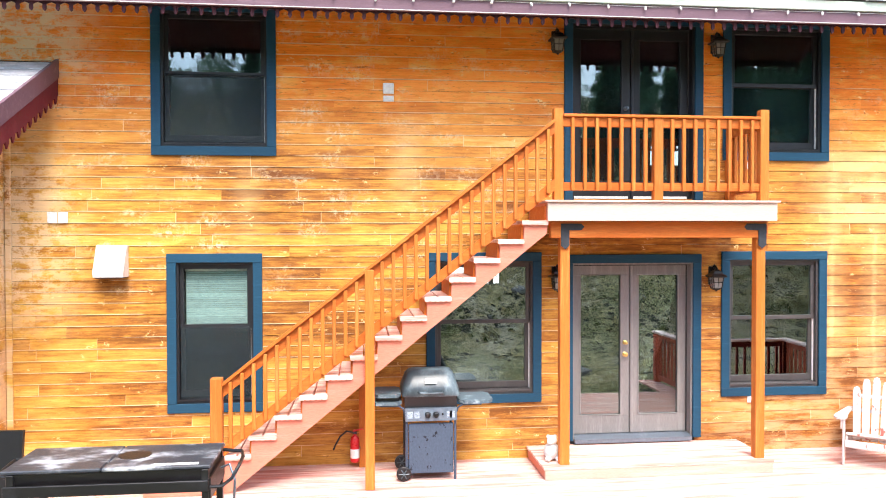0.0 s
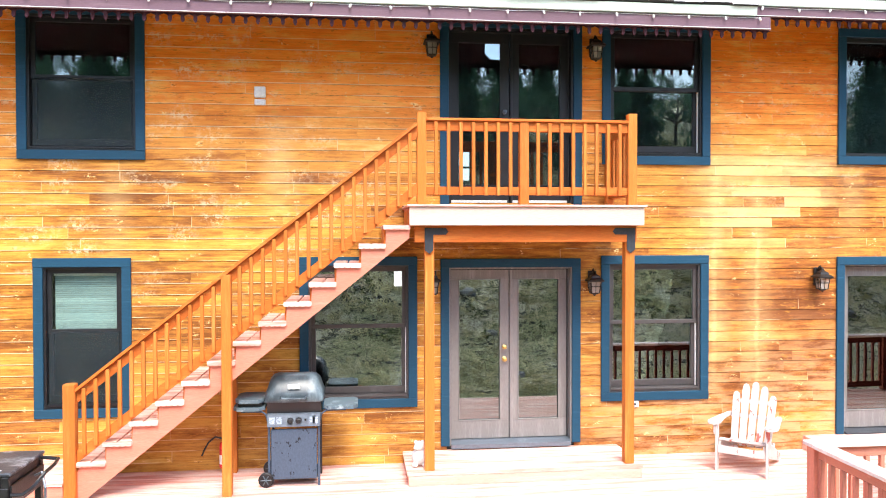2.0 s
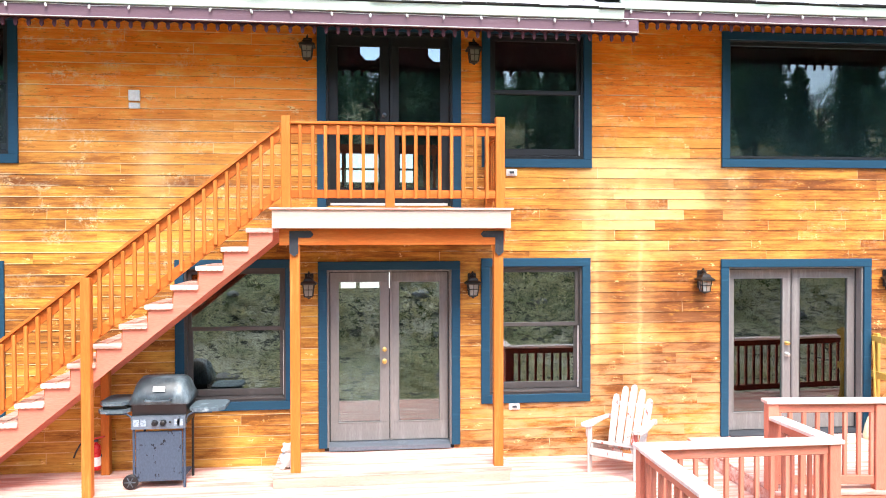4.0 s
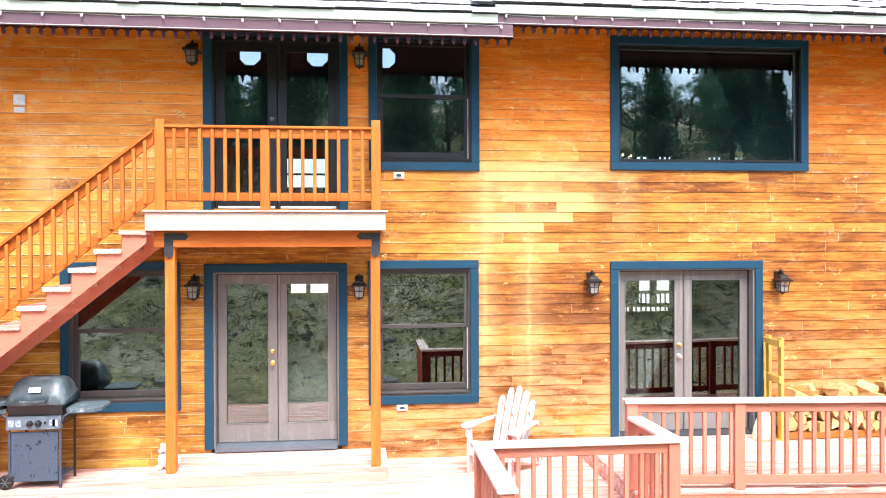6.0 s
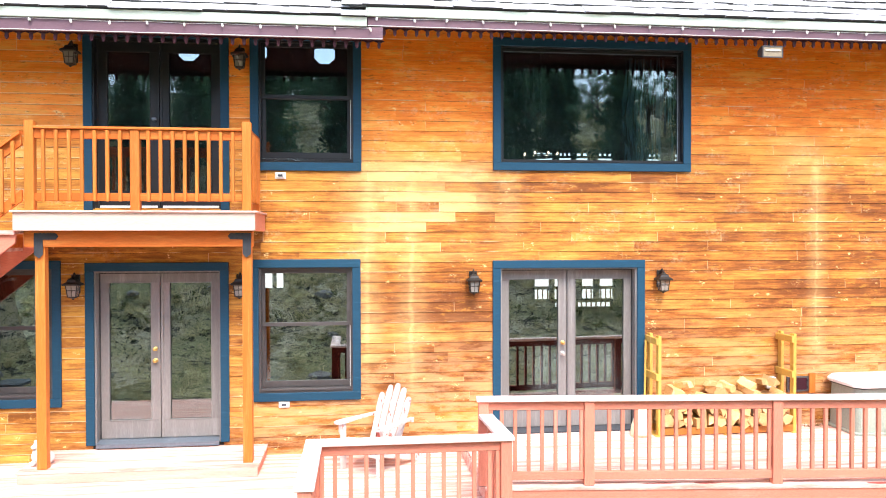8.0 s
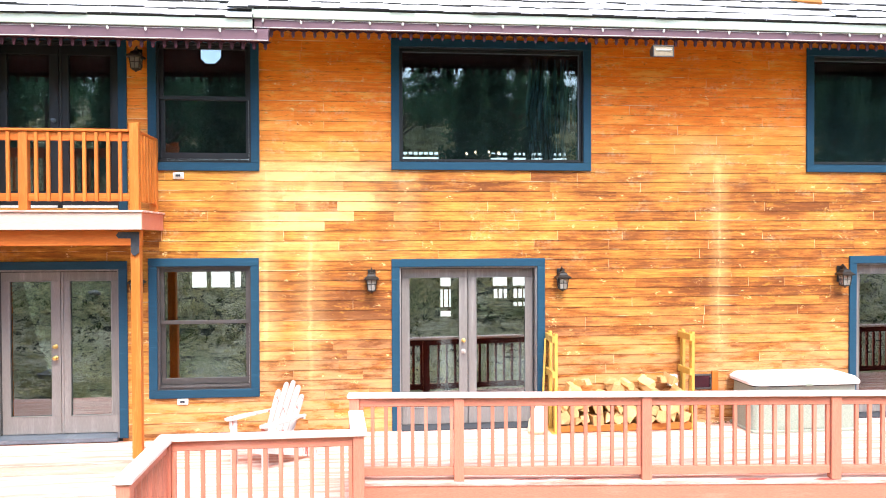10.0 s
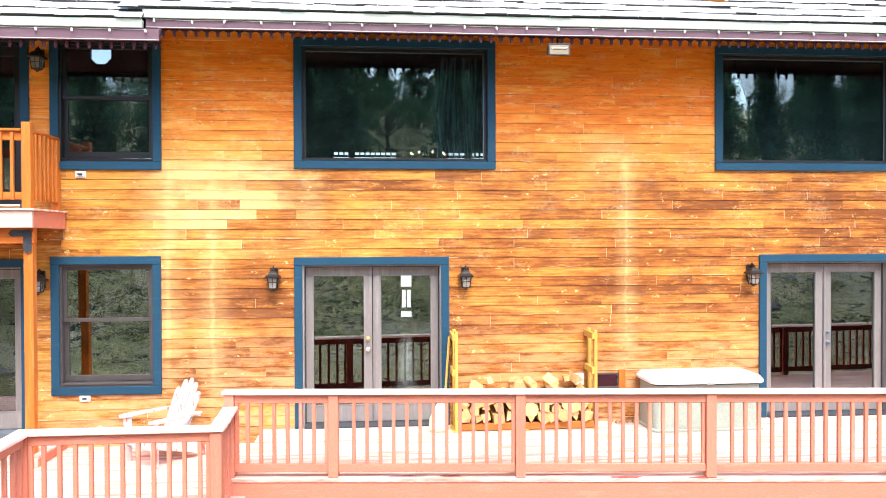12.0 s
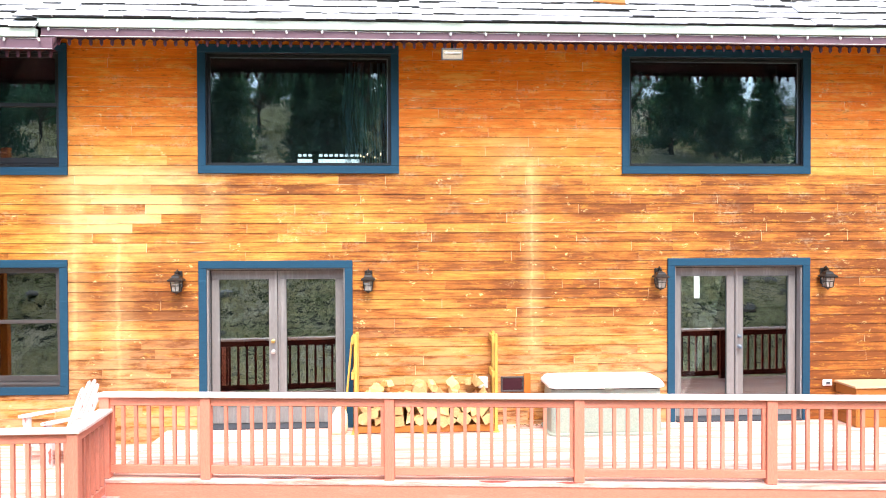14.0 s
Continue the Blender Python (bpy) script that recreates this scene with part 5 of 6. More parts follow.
part("hose", tube([(-0.02, 0, 0.325), (-0.09, -0.01, 0.345), (-0.16, -0.015, 0.29), (-0.21, -0.01, 0.2), (-0.235, 0.0, 0.14)], 0.01, 8), BLACK, ex)
part("bracket", solid(0.02, 0.06, 0.0, 0.05, 0.14, 0.17), GALV, ex)


# ---- gas grill ----
g = thing("gas_grill", "weathered blue-grey gas grill on a wheeled cart", "grill", at=(-3.24, -0.45, 0.0))
FY = -0.25
lid = bmesh.new()
sec = [(FY, 0.875), (FY - 0.012, 0.9), (FY + 0.02, 1.0), (FY + 0.07, 1.11), (FY + 0.13, 1.165), (FY + 0.24, 1.19), (FY + 0.36, 1.165), (FY + 0.44, 1.08), (FY + 0.48, 0.96), (FY + 0.48, 0.875)]
rows = []
for x, k in ((-0.3, 0.0), (-0.284, 0.5), (-0.255, 0.82), (-0.215, 0.96), (-0.17, 1.0), (0.17, 1.0), (0.215, 0.96), (0.255, 0.82), (0.284, 0.5), (0.3, 0.0)):
    rows.append([lid.verts.new((x, (FY + 0.24) + (y - FY - 0.24) * (0.9 + 0.1 * k if k else 0.97), 0.875 + (h - 0.875) * 0.87 * (k if k else 0.35))) for y, h in sec])
for p, q in zip(rows, rows[1:]):
    for i in range(len(sec) - 1):
        lid.faces.new((p[i], p[i + 1], q[i + 1], q[i]))
lid.faces.new(rows[0])
lid.faces.new(rows[-1][::-1])
bmesh.ops.recalc_face_normals(lid, faces=lid.faces[:])
lido = smooth(part("lid", lid, LIDGREY, g, "dusty dark grey domed lid with paler gloss patches"))
part("nameplate", prism([(FY + 0.012, 1.01), (FY + 0.033, 1.058), (FY + 0.026, 1.06), (FY + 0.005, 1.012)], "x", -0.06, 0.06), WHITE, lido, "pale blank badge")
part("lid_handle", tube([(-0.13, FY + 0.0, 0.93), (-0.12, FY - 0.05, 0.925), (0, FY - 0.055, 0.92), (0.12, FY - 0.05, 0.925), (0.13, FY + 0.0, 0.93)], 0.012, 8), LIDGREY, lido)
part("firebox", prism([(FY + 0.01, 0.873), (FY + 0.47, 0.873), (FY + 0.43, 0.66), (FY + 0.05, 0.66)], "x", -0.275, 0.275), BLACK, g, "black cast firebox")
pan = part("control_panel", prism([(FY - 0.01, 0.755), (FY + 0.04, 0.76), (FY + 0.04, 0.625), (FY - 0.03, 0.63)], "x", -0.27, 0.27), SILVER, g, "silver control panel")
for x in (-0.035, 0.05):
    part("knob", tube([(x, FY - 0.022, 0.692), (x, FY - 0.03, 0.692), (x, FY - 0.055, 0.69), (x, FY - 0.06, 0.69)], 1, 12, taper=[0.034, 0.032, 0.026, 0.02]), BLACK, pan)
for x in (-0.22, -0.15, 0.19, 0.22):
    part("sticker", solid(x - 0.028, x + 0.028, FY - 0.0275, FY - 0.0255, 0.66, 0.73, bevel=0), STICKER, pan, "pale sticker with unreadable print")
part("igniter", tube([(0.12, FY - 0.02, 0.7), (0.12, FY - 0.035, 0.7)], 0.011, 8), BLACK, pan)
part("front_panel", solid(-0.235, 0.235, FY + 0.0, FY + 0.02, 0.075, 0.6, bevel=0.008), GRILLGREY, g, "blue-grey sheet steel panel with rust specks")
part("shelf", solid(-0.24, 0.24, FY + 0.021, FY + 0.42, 0.08, 0.1), GRILLGREY, g)
for x in (-0.255, 0.255):
    part("leg", tube([(x, FY + 0.015, 0.0 if x > 0 else 0.07), (x, FY + 0.015, 0.62)], 0.014, 8), GRILLGREY, g)
    part("leg", tube([(x, FY + 0.41, 0.0 if x > 0 else 0.07), (x, FY + 0.41, 0.66)], 0.014, 8), BLACK, g)
    part("shelf_arm", tube([(x, FY + 0.03, 0.62), (x * 1.12, FY + 0.03, 0.75), (x * 1.3, FY + 0.03, 0.78), (x * 2.1, FY + 0.03, 0.784)], 0.011, 8), GRILLGREY, g)
for y in (FY - 0.02, FY + 0.4):
    wh = bmesh.new()
    tube([(-0.285, y - 0.0, 0.078), (-0.285, y + 0.006, 0.078), (-0.285, y + 0.03, 0.078), (-0.285, y + 0.036, 0.078)], 1, 20, wh, True, [0.066, 0.078, 0.078, 0.066])
    w = part("wheel", wh, BLACK, g)
    sp = bmesh.new()
    for k in range(6):
        c, s = math.cos(k * math.pi / 3), math.sin(k * math.pi / 3)
        tube([(-0.285, y - 0.004, 0.078), (-0.285 + 0.055 * c, y - 0.004, 0.078 + 0.055 * s)], 0.006, 4, sp)
    part("spokes", sp, LIDGREY, w)
def side_shelf(x0, x1, z, name, label):
    pts = [(x0, FY + 0.06), (x0 + 0.05, FY - 0.02), (x1 - 0.05, FY - 0.02), (x1, FY + 0.06), (x1, FY + 0.36), (x1 - 0.05, FY + 0.42), (x0 + 0.05, FY + 0.42), (x0, FY + 0.36)]
    return part(name, prism(pts, "z", z, z + 0.035), SHELFGREY, g, label)
side_shelf(0.3, 0.66, 0.796, "side_shelf", "grey plastic side shelf")
side_shelf(-0.62, -0.3, 0.796, "side_shelf", "")
side_shelf(-0.6, -0.31, 0.876, "side_burner_cover", "raised side burner cover")
part("burner_box", solid(-0.57, -0.33, FY + 0.03, FY + 0.36, 0.833, 0.875), BLACK, g)

# ---- griddle ----
q = thing("griddle", "large black flat-top griddle with a folding lid", "griddle", at=(-5.76, -2.63, 0.0))
for x0, x1 in ((-0.73, -0.052), (-0.046, 0.715)):
    part("lid_half", solid(x0, x1, -0.3, 0.3, 0.872, 0.9, bevel=0.008), GRIDDLETOP, q, "dusty dark grey lid panel")
part("stain", turned([(0.12, 0.0), (0.118, 0.0015), (0.0, 0.0016)], 24, (0.1, 0.02, 0.9)), BLACK, q, "round burnt mark on the lid")
part("body", prism([(-0.29, 0.87), (0.29, 0.87), (0.26, 0.78), (-0.26, 0.78)], "x", -0.7, 0.69), BLACK, q)
part("front_rail", solid(-0.71, 0.7, -0.31, -0.285, 0.71, 0.79), BLACK, q)
part("side_panel", solid(0.69, 0.712, -0.28, 0.28, 0.64, 0.8), BLACK, q)
for x in (-0.69, 0.65):
    for y in (-0.3, 0.25):
        part("leg", solid(x, x + 0.05, y, y + 0.05, 0.003, 0.868), BLACK, q)
part("lower_shelf", solid(-0.66, 0.66, -0.24, 0.24, 0.25, 0.28), BLACK, q)
part("handle", tube([(0.71, -0.29, 0.74), (0.79, -0.29, 0.74), (0.86, -0.27, 0.79), (0.9, -0.18, 0.86), (0.9, 0.0, 0.87), (0.87, 0.15, 0.87), (0.72, 0.2, 0.87)], 0.014, 8), BLACK, q)
part("handle", tube([(-0.73, -0.2, 0.83), (-0.8, -0.2, 0.84), (-0.82, 0.15, 0.85), (-0.73, 0.2, 0.85)], 0.014, 8), BLACK, q)
part("gas_hose", tube([(0.72, 0.1, 0.76), (0.79, 0.05, 0.8), (0.84, -0.02, 0.7), (0.83, 0.0, 0.5), (0.75, 0.05, 0.32)], 0.01, 8), SILVER, q, "braided grey gas hose")
part("paper_slip", solid(0.3, 0.62, -0.27, -0.22, 0.9005, 0.902, bevel=0), WHITE, q, "pale strip lying on the lid")
gc = thing("griddle_cover", "black folded lid standing at the back of the griddle", "lid", at=(-6.85, -2.3, 0))
part("panel", prism([(-0.02, 0.003), (0.02, 0.003), (0.17, 1.0), (0.13, 1.0)], "x", -0.2, 0.2), BLACK, gc)

# ---- adirondack chair ----
c = thing("adirondack_chair", "white adirondack chair with peeling paint on the deck", "chair", at=(1.78, -0.61, 0.0), turn=-41)
for i in range(5):
    h = 0.755 - 0.03 * (i - 2) ** 2 - (0.01 if i in (0, 4) else 0) - (0.012 if i > 2 else 0)
    w = 0.036
    pts = [(-w, 0.0), (w, 0.0), (w * 1.12, h - 0.1), (w, h - 0.045), (w * 0.7, h - 0.012), (0.0, h), (-w * 0.7, h - 0.012), (-w, h - 0.045), (-w * 1.12, h - 0.1)]
    slat = part("back_slat", prism(pts, "y", -0.009, 0.009), PEEL, c)
    slat.matrix_local = pose((i - 2) * 0.088, 0.08, 0.2, -23, (i - 2) * 1.3, 0)
for i in range(6):
    y = -0.31 + i * 0.078
    part("seat_slat", solid(-0.245, 0.245, y, y + 0.066, 0.355 - i * 0.022 - 0.02, 0.355 - i * 0.022, bevel=0.005), PEEL, c)
part("seat_apron", solid(-0.248, 0.248, -0.352, -0.332, 0.205, 0.285), PEEL, c)
for sx in (-1, 1):
    part("front_leg", solid(sx * 0.262 - 0.011, sx * 0.262 + 0.011, -0.36, -0.27, 0.002, 0.515), PEEL, c)
    part("side_rail", prism([(-0.33, 0.33), (-0.33, 0.22), (0.42, 0.002), (0.55, 0.002), (0.55, 0.04), (0.1, 0.25)], "x", sx * 0.232 - 0.011, sx * 0.232 + 0.011), PEEL, c)
    arm = [(sx * 0.24, 0.3), (sx * 0.245, -0.1), (sx * 0.23, -0.28), (sx * 0.24, -0.37), (sx * 0.28, -0.405), (sx * 0.335, -0.39), (sx * 0.365, -0.31), (sx * 0.36, -0.2), (sx * 0.32, 0.08), (sx * 0.285, 0.3)]
    part("armrest", prism(arm, "z", 0.517, 0.539), PEEL, c)
    part("arm_bracket", prism([(-0.36, 0.515), (-0.36, 0.43), (-0.345, 0.4), (-0.29, 0.515)], "x", sx * 0.282 - 0.008, sx * 0.282 + 0.008), PEEL, c)
part("back_rail", solid(-0.3, 0.3, 0.25, 0.275, 0.49, 0.53), PEEL, c)
part("back_rail", solid(-0.24, 0.24, 0.165, 0.19, 0.2, 0.26), PEEL, c)
upper = part("back_rail", solid(-0.215, 0.215, 0.01, 0.03, 0.5, 0.545), PEEL, c)
upper.matrix_local = pose(0, 0.08, 0.2, -23, 0, 0)

# ---- garden figurine ----
fg = bmesh.new()
for p, r, sz in (((0, 0, 0.1), 0.085, 1.15), ((0.0, -0.02, 0.22), 0.055, 1.0), ((0.09, 0.02, 0.08), 0.06, 1.2), ((-0.05, -0.06, 0.03), 0.035, 0.8), ((0.06, -0.06, 0.03), 0.035, 0.8), ((-0.035, -0.06, 0.21), 0.03, 0.8), ((-0.035, 0.0, 0.255), 0.022, 0.9), ((0.035, 0.0, 0.255), 0.022, 0.9)):
    t0 = bmesh.new()
    bmesh.ops.create_icosphere(t0, subdivisions=2, radius=r)
    for v in t0.verts:
        v.co = Vector(p) + Vector((v.co.x, v.co.y, v.co.z * sz))
    me = bpy.data.meshes.new("tmp")
    t0.to_mesh(me)
    fg.from_mesh(me)
    bpy.data.meshes.remove(me)
    t0.free()
fig = smooth(tagged(new("garden_figurine", mesh_of(fg, "garden_figurine", STONEWHITE)), "small white stone garden figurine on the door step", "figurine"))
fig.location = (-1.93, -0.6, 0.14)

# ---- storage box ----
sb = thing("storage_box", "pale grey-green resin deck box with a white lid", "storage box", at=(8.35, -0.36, FLOOR_R))


def rounded(hx, hy, r, seg=5):
    pts = []
    for cx, cy, a0 in ((hx - r, hy - r, 0), (-hx + r, hy - r, 90), (-hx + r, -hy + r, 180), (hx - r, -hy + r, 270)):
        pts += [(cx + r * math.cos(radians(a0 + 90 * k / seg)), cy + r * math.sin(radians(a0 + 90 * k / seg))) for k in range(seg + 1)]
    return pts


def stacked(levels):
    bm = bmesh.new()
    rows = [[bm.verts.new((x, y, h)) for x, y in rounded(hx, hy, r)] for hx, hy, r, h in levels]
    for p, q2 in zip(rows, rows[1:]):
        for k in range(len(p)):
            bm.faces.new((p[k], p[(k + 1) % len(p)], q2[(k + 1) % len(p)], q2[k]))
    bm.faces.new(rows[0][::-1])
    bm.faces.new(rows[-1])
    return bm


part("body", stacked([(0.725, 0.325, 0.08, 0.005), (0.725, 0.325, 0.08, 0.03), (0.7, 0.3, 0.08, 0.04), (0.69, 0.29, 0.1, 0.59)]), RESIN, sb)
part("lid", stacked([(0.725, 0.335, 0.12, 0.592), (0.735, 0.345, 0.13, 0.6), (0.735, 0.345, 0.13, 0.63), (0.7, 0.31, 0.14, 0.675), (0.62, 0.24, 0.14, 0.69)]), LIDWHITE, sb, "white rounded lid")
# the lid's shadow is put in as a dark band
part("seam", stacked([(0.705, 0.305, 0.1, 0.575), (0.705, 0.305, 0.1, 0.5915)]), GALV, sb, "dark strip for the shadow under the lid")
part("latch", solid(-0.05, 0.05, -0.36, -0.346, 0.585, 0.612), RESIN, sb)
pn = []
for k in range(9):
    a0 = math.pi * k / 8
    pn.append((0.36 * math.cos(a0), 0.05 + 0.1 * math.sin(a0)))
part("arched_panel", prism(pn, "y", -0.308, -0.3), RESIN, sb)

# ---- firewood rack and logs ----
fr = thing("firewood_rack", "yellow pine firewood rack with ladder ends against the wall", "firewood rack")
for x in (5.215, 6.98):
    for y in (-0.39, -0.11):
        part("upright", solid(x, x + 0.04, y, y + 0.085, FLOOR_R + 0.003, 1.41), PINE, fr)
    for z0 in (1.3, 0.86):
        part("rung", solid(x - 0.035, x - 0.001, -0.41, -0.03, z0, z0 + 0.085), PINE, fr)
for y in (-0.385, -0.12):
    part("base_rail", solid(5.256, 6.979, y, y + 0.04, FLOOR_R + 0.01, FLOOR_R + 0.095), BOXWOOD, fr)
for x in (5.18, 6.06, 6.95):
    part("foot", solid(x, x + 0.09, -0.42, -0.04, FLOOR_R + 0.002, FLOOR_R + 0.009, bevel=0), PINE, fr)


def log(at, r, length, rng, loose=0.1):
    """A split or round piece of firewood, rough along its length, its ends towards the deck."""
    k = rng.choice((3, 3, 4, 4, 4, 5, 5, 6, 6, 9))
    a0 = rng.uniform(0, 6.28)
    lo, hi = (0.92, 1.05) if k == 9 else (0.68, 1.22)
    rad = [r * rng.uniform(lo, hi) for i in range(k)]
    bm = bmesh.new()
    rows = []
    for y in (-length / 2, -length * 0.17, length * 0.2, length / 2):
        dx, dz = rng.uniform(-0.008, 0.008), rng.uniform(-0.008, 0.008)
        rows.append([bm.verts.new((dx + q * rng.uniform(0.94, 1.06) * math.cos(a0 + 6.283 * i / k), y + rng.uniform(-0.012, 0.012), dz + q * rng.uniform(0.94, 1.06) * math.sin(a0 + 6.283 * i / k))) for i, q in enumerate(rad)])
    for p, q in zip(rows, rows[1:]):
        for i in range(k):
            bm.faces.new((p[i], p[(i + 1) % k], q[(i + 1) % k], q[i])).material_index = 1 if k == 9 else 0
    bm.faces.new(rows[0][::-1])
    bm.faces.new(rows[-1])
    bmesh.ops.recalc_face_normals(bm, faces=bm.faces[:])
    me = mesh_of(bm, "firewood_log", ENDGRAIN)
    me.materials.append(BARK)
    ob = tagged(new("firewood_log", me), "split yellow firewood log stacked in the rack" if k < 9 else "round firewood log with dark bark in the rack", "firewood", "stacked firewood")
    ob.location = at
    ob.rotation_euler = (rng.uniform(-loose, loose), 0, rng.uniform(-loose, loose) * 1.5)
    return ob


rng = random.Random(5)
for col in range(12):
    z = FLOOR_R + 0.165
    top = 0.64 + 0.05 * math.sin(col * 1.7) + rng.uniform(-0.03, 0.06) + 0.012 * max(0, col - 6)
    while z < top:
        r = rng.uniform(0.062, 0.1)
        log((5.35 + col * 0.138 + rng.uniform(-0.02, 0.02), -0.235 + rng.uniform(-0.03, 0.02), z), r, rng.uniform(0.3, 0.38), rng)
        z += r * 1.5
for x, z in ((6.78, 0.82), (6.66, 0.8), (6.47, 0.76), (6.2, 0.76), (6.02, 0.75), (5.62, 0.78), (5.5, 0.72)):
    log((x, -0.2, z - 0.02), rng.uniform(0.045, 0.065), 0.24, rng, 0.3)

jb = bmesh.new()
rows = []
for h, rx, ry in ((0.0, 0.11, 0.09), (0.05, 0.12, 0.1), (0.16, 0.115, 0.09), (0.25, 0.09, 0.07), (0.31, 0.06, 0.04), (0.34, 0.045, 0.025)):
    rows.append([jb.verts.new((rx * math.cos(2 * math.pi * k / 14) * (1 + 0.06 * math.sin(k * 2.3 + h * 30)) + 0.12 * h, ry * math.sin(2 * math.pi * k / 14) * (1 + 0.08 * math.sin(k * 1.7)), h)) for k in range(14)])
for p, q2 in zip(rows, rows[1:]):
    for k in range(14):
        jb.faces.new((p[k], p[(k + 1) % 14], q2[(k + 1) % 14], q2[k]))
jb.faces.new(rows[0][::-1])
jb.faces.new(rows[-1])
jug = smooth(tagged(new("plastic_bag", mesh_of(jb, "plastic_bag", JUG)), "pale cream bag standing beside the firewood rack", "bag"))
jug.location = (5.0, -0.33, FLOOR_R + 0.002)
tagged(new("wooden_pole", mesh_of(tube([(5.07, -0.3, FLOOR_R + 0.002), (5.17, -0.09, 1.32)], 0.014, 8), "wooden_pole", PINE)), "thin pale wooden pole leaning beside the rack", "pole")

lf = bmesh.new()
rng = random.Random(8)
for i in range(90):
    x, y = 7.42 + rng.gauss(0, 0.09), -0.1 - abs(rng.gauss(0, 0.05))
    s = rng.uniform(0.012, 0.03)
    z = FLOOR_R + rng.uniform(0.006, 0.03)
    d = Vector((rng.gauss(0, 1), rng.gauss(0, 1), rng.gauss(0, 0.4))).normalized()
    w = d.cross(Vector((0, 0, 1))).normalized() * 0.4
    p = Vector((x, y, z))
    lf.faces.new([lf.verts.new(v) for v in (p - d * s, p + w * s, p + d * s, p - w * s)])
tagged(new("leaf_litter", mesh_of(lf, "leaf_litter", LEAFLITTER)), "small heap of dry leaves against the wall", "leaves", "", "stuff")

# ---- wooden box at the far end of the deck ----
bx = thing("wooden_box", "orange varnished wooden box standing on the deck", "wooden box", at=(11.62, -0.5, FLOOR_R))
for i in range(4):
    part("plank", solid(0.02, 1.1, 0.0, 0.02, 0.005 + i * 0.125, 0.125 + i * 0.125), BOXWOOD, bx)
    part("plank", solid(0.0, 0.02, 0.0, 0.46, 0.005 + i * 0.125, 0.125 + i * 0.125), BOXWOOD, bx)
part("lid", solid(-0.02, 1.12, -0.02, 0.46, 0.507, 0.535), BOXTOP, bx)

rp = tagged(new("roof_plank", mesh_of(solid(-0.2, 0.2, -0.05, 0.05, 0.0, 0.03), "roof_plank", BOXWOOD)), "loose orange-brown plank lying on the shingles", "plank")
rp.matrix_world = Matrix.Translation((8.42, -0.47, 5.565)) @ Matrix.Rotation(SLOPE, 4, "X") @ Matrix.Rotation(radians(-8), 4, "Z")

# ---- ground and hillside ----
gx = [-700, -300, -150, -80] + [-50 + 1.6 * i for i in range(69)] + [90, 160, 300, 700]
gy = [700, 300, 120, 40, 15] + [3 - 1.5 * i for i in range(52)] + [-90, -130, -200, -320, -700]
gm = bpy.data.meshes.new("ground")
gm.from_pydata([(x, y, ground_z(x, y)) for y in gy for x in gx], [], [(j * len(gx) + i, j * len(gx) + i + 1, (j + 1) * len(gx) + i + 1, (j + 1) * len(gx) + i) for j in range(len(gy) - 1) for i in range(len(gx) - 1)])
gm.flip_normals()
gm.materials.append(GROUND)
tagged(new("ground", gm), "dry grassy hillside with scrub rising opposite the house", "ground", "", "structure")


def cloud(clumps, seed):
    """Many small leaf blades: each clump is (x, y, z, radius, leaves, blade length)."""
    gen = np.random.default_rng(seed)
    c = np.repeat(np.array([k[:3] for k in clumps]), [k[4] for k in clumps], axis=0)
    r = np.repeat(np.array([k[3] for k in clumps]), [k[4] for k in clumps])[:, None]
    size = np.repeat(np.array([k[5] for k in clumps]), [k[4] for k in clumps])[:, None]
    count = len(c)
    unit = lambda v: v / np.maximum(np.linalg.norm(v, axis=1), 1e-6)[:, None]
    p = c + unit(gen.normal(size=(count, 3)) * (1, 1, 0.7)) * r * gen.uniform(0.3, 1.0, (count, 1))
    u = unit(gen.normal(size=(count, 3))) * size * gen.uniform(0.6, 1.3, (count, 1))
    w = unit(np.cross(u, gen.normal(size=(count, 3)))) * size * 0.4
    verts = np.stack((p - u, p + w, p + u, p - w), axis=1).reshape(-1, 3)
    me = bpy.data.meshes.new("foliage")
    me.from_pydata(verts.tolist(), [], np.arange(count * 4).reshape(-1, 4).tolist())
    return me


def foliage(name, clumps, seed, material, label, category):
    me = cloud(clumps, seed)
    me.materials.append(material)
    return tagged(new(name, me), label, category, "", "stuff")


rng = random.Random(11)
rows = []
for i in range(600):
    x, y = rng.uniform(-30, 40), -rng.uniform(13.5, 48)
    rows.append((x, y, ground_z(x, y) + 0.12, rng.uniform(0.25, 1.0), 100, 0.075))
for i in range(1500):
    x, y = rng.uniform(-15, 21), -rng.uniform(10, 22)
    rows.append((x, y, ground_z(x, y) + 0.04, rng.uniform(0.08, 0.3), 26, 0.045))
foliage("scrub", rows, 1, SHRUB, "low olive scrub scattered over the hillside", "scrub")
rows = []
for i in range(4200):
    x, y = rng.uniform(-24, 30), -rng.uniform(11.0, 40)
    rows.append((x, y, ground_z(x, y) + 0.06, rng.uniform(0.15, 0.5), 22, 0.085))
for i in range(8500):
    x, y = rng.uniform(-13, 19), -rng.uniform(5.2, 19)
    rows.append((x, y, ground_z(x, y) + 0.03, rng.uniform(0.06, 0.22), 14, 0.045))
foliage("grass_tufts", rows, 2, STRAW, "pale dry grass tufts over the hillside", "grass")
stones = bmesh.new()
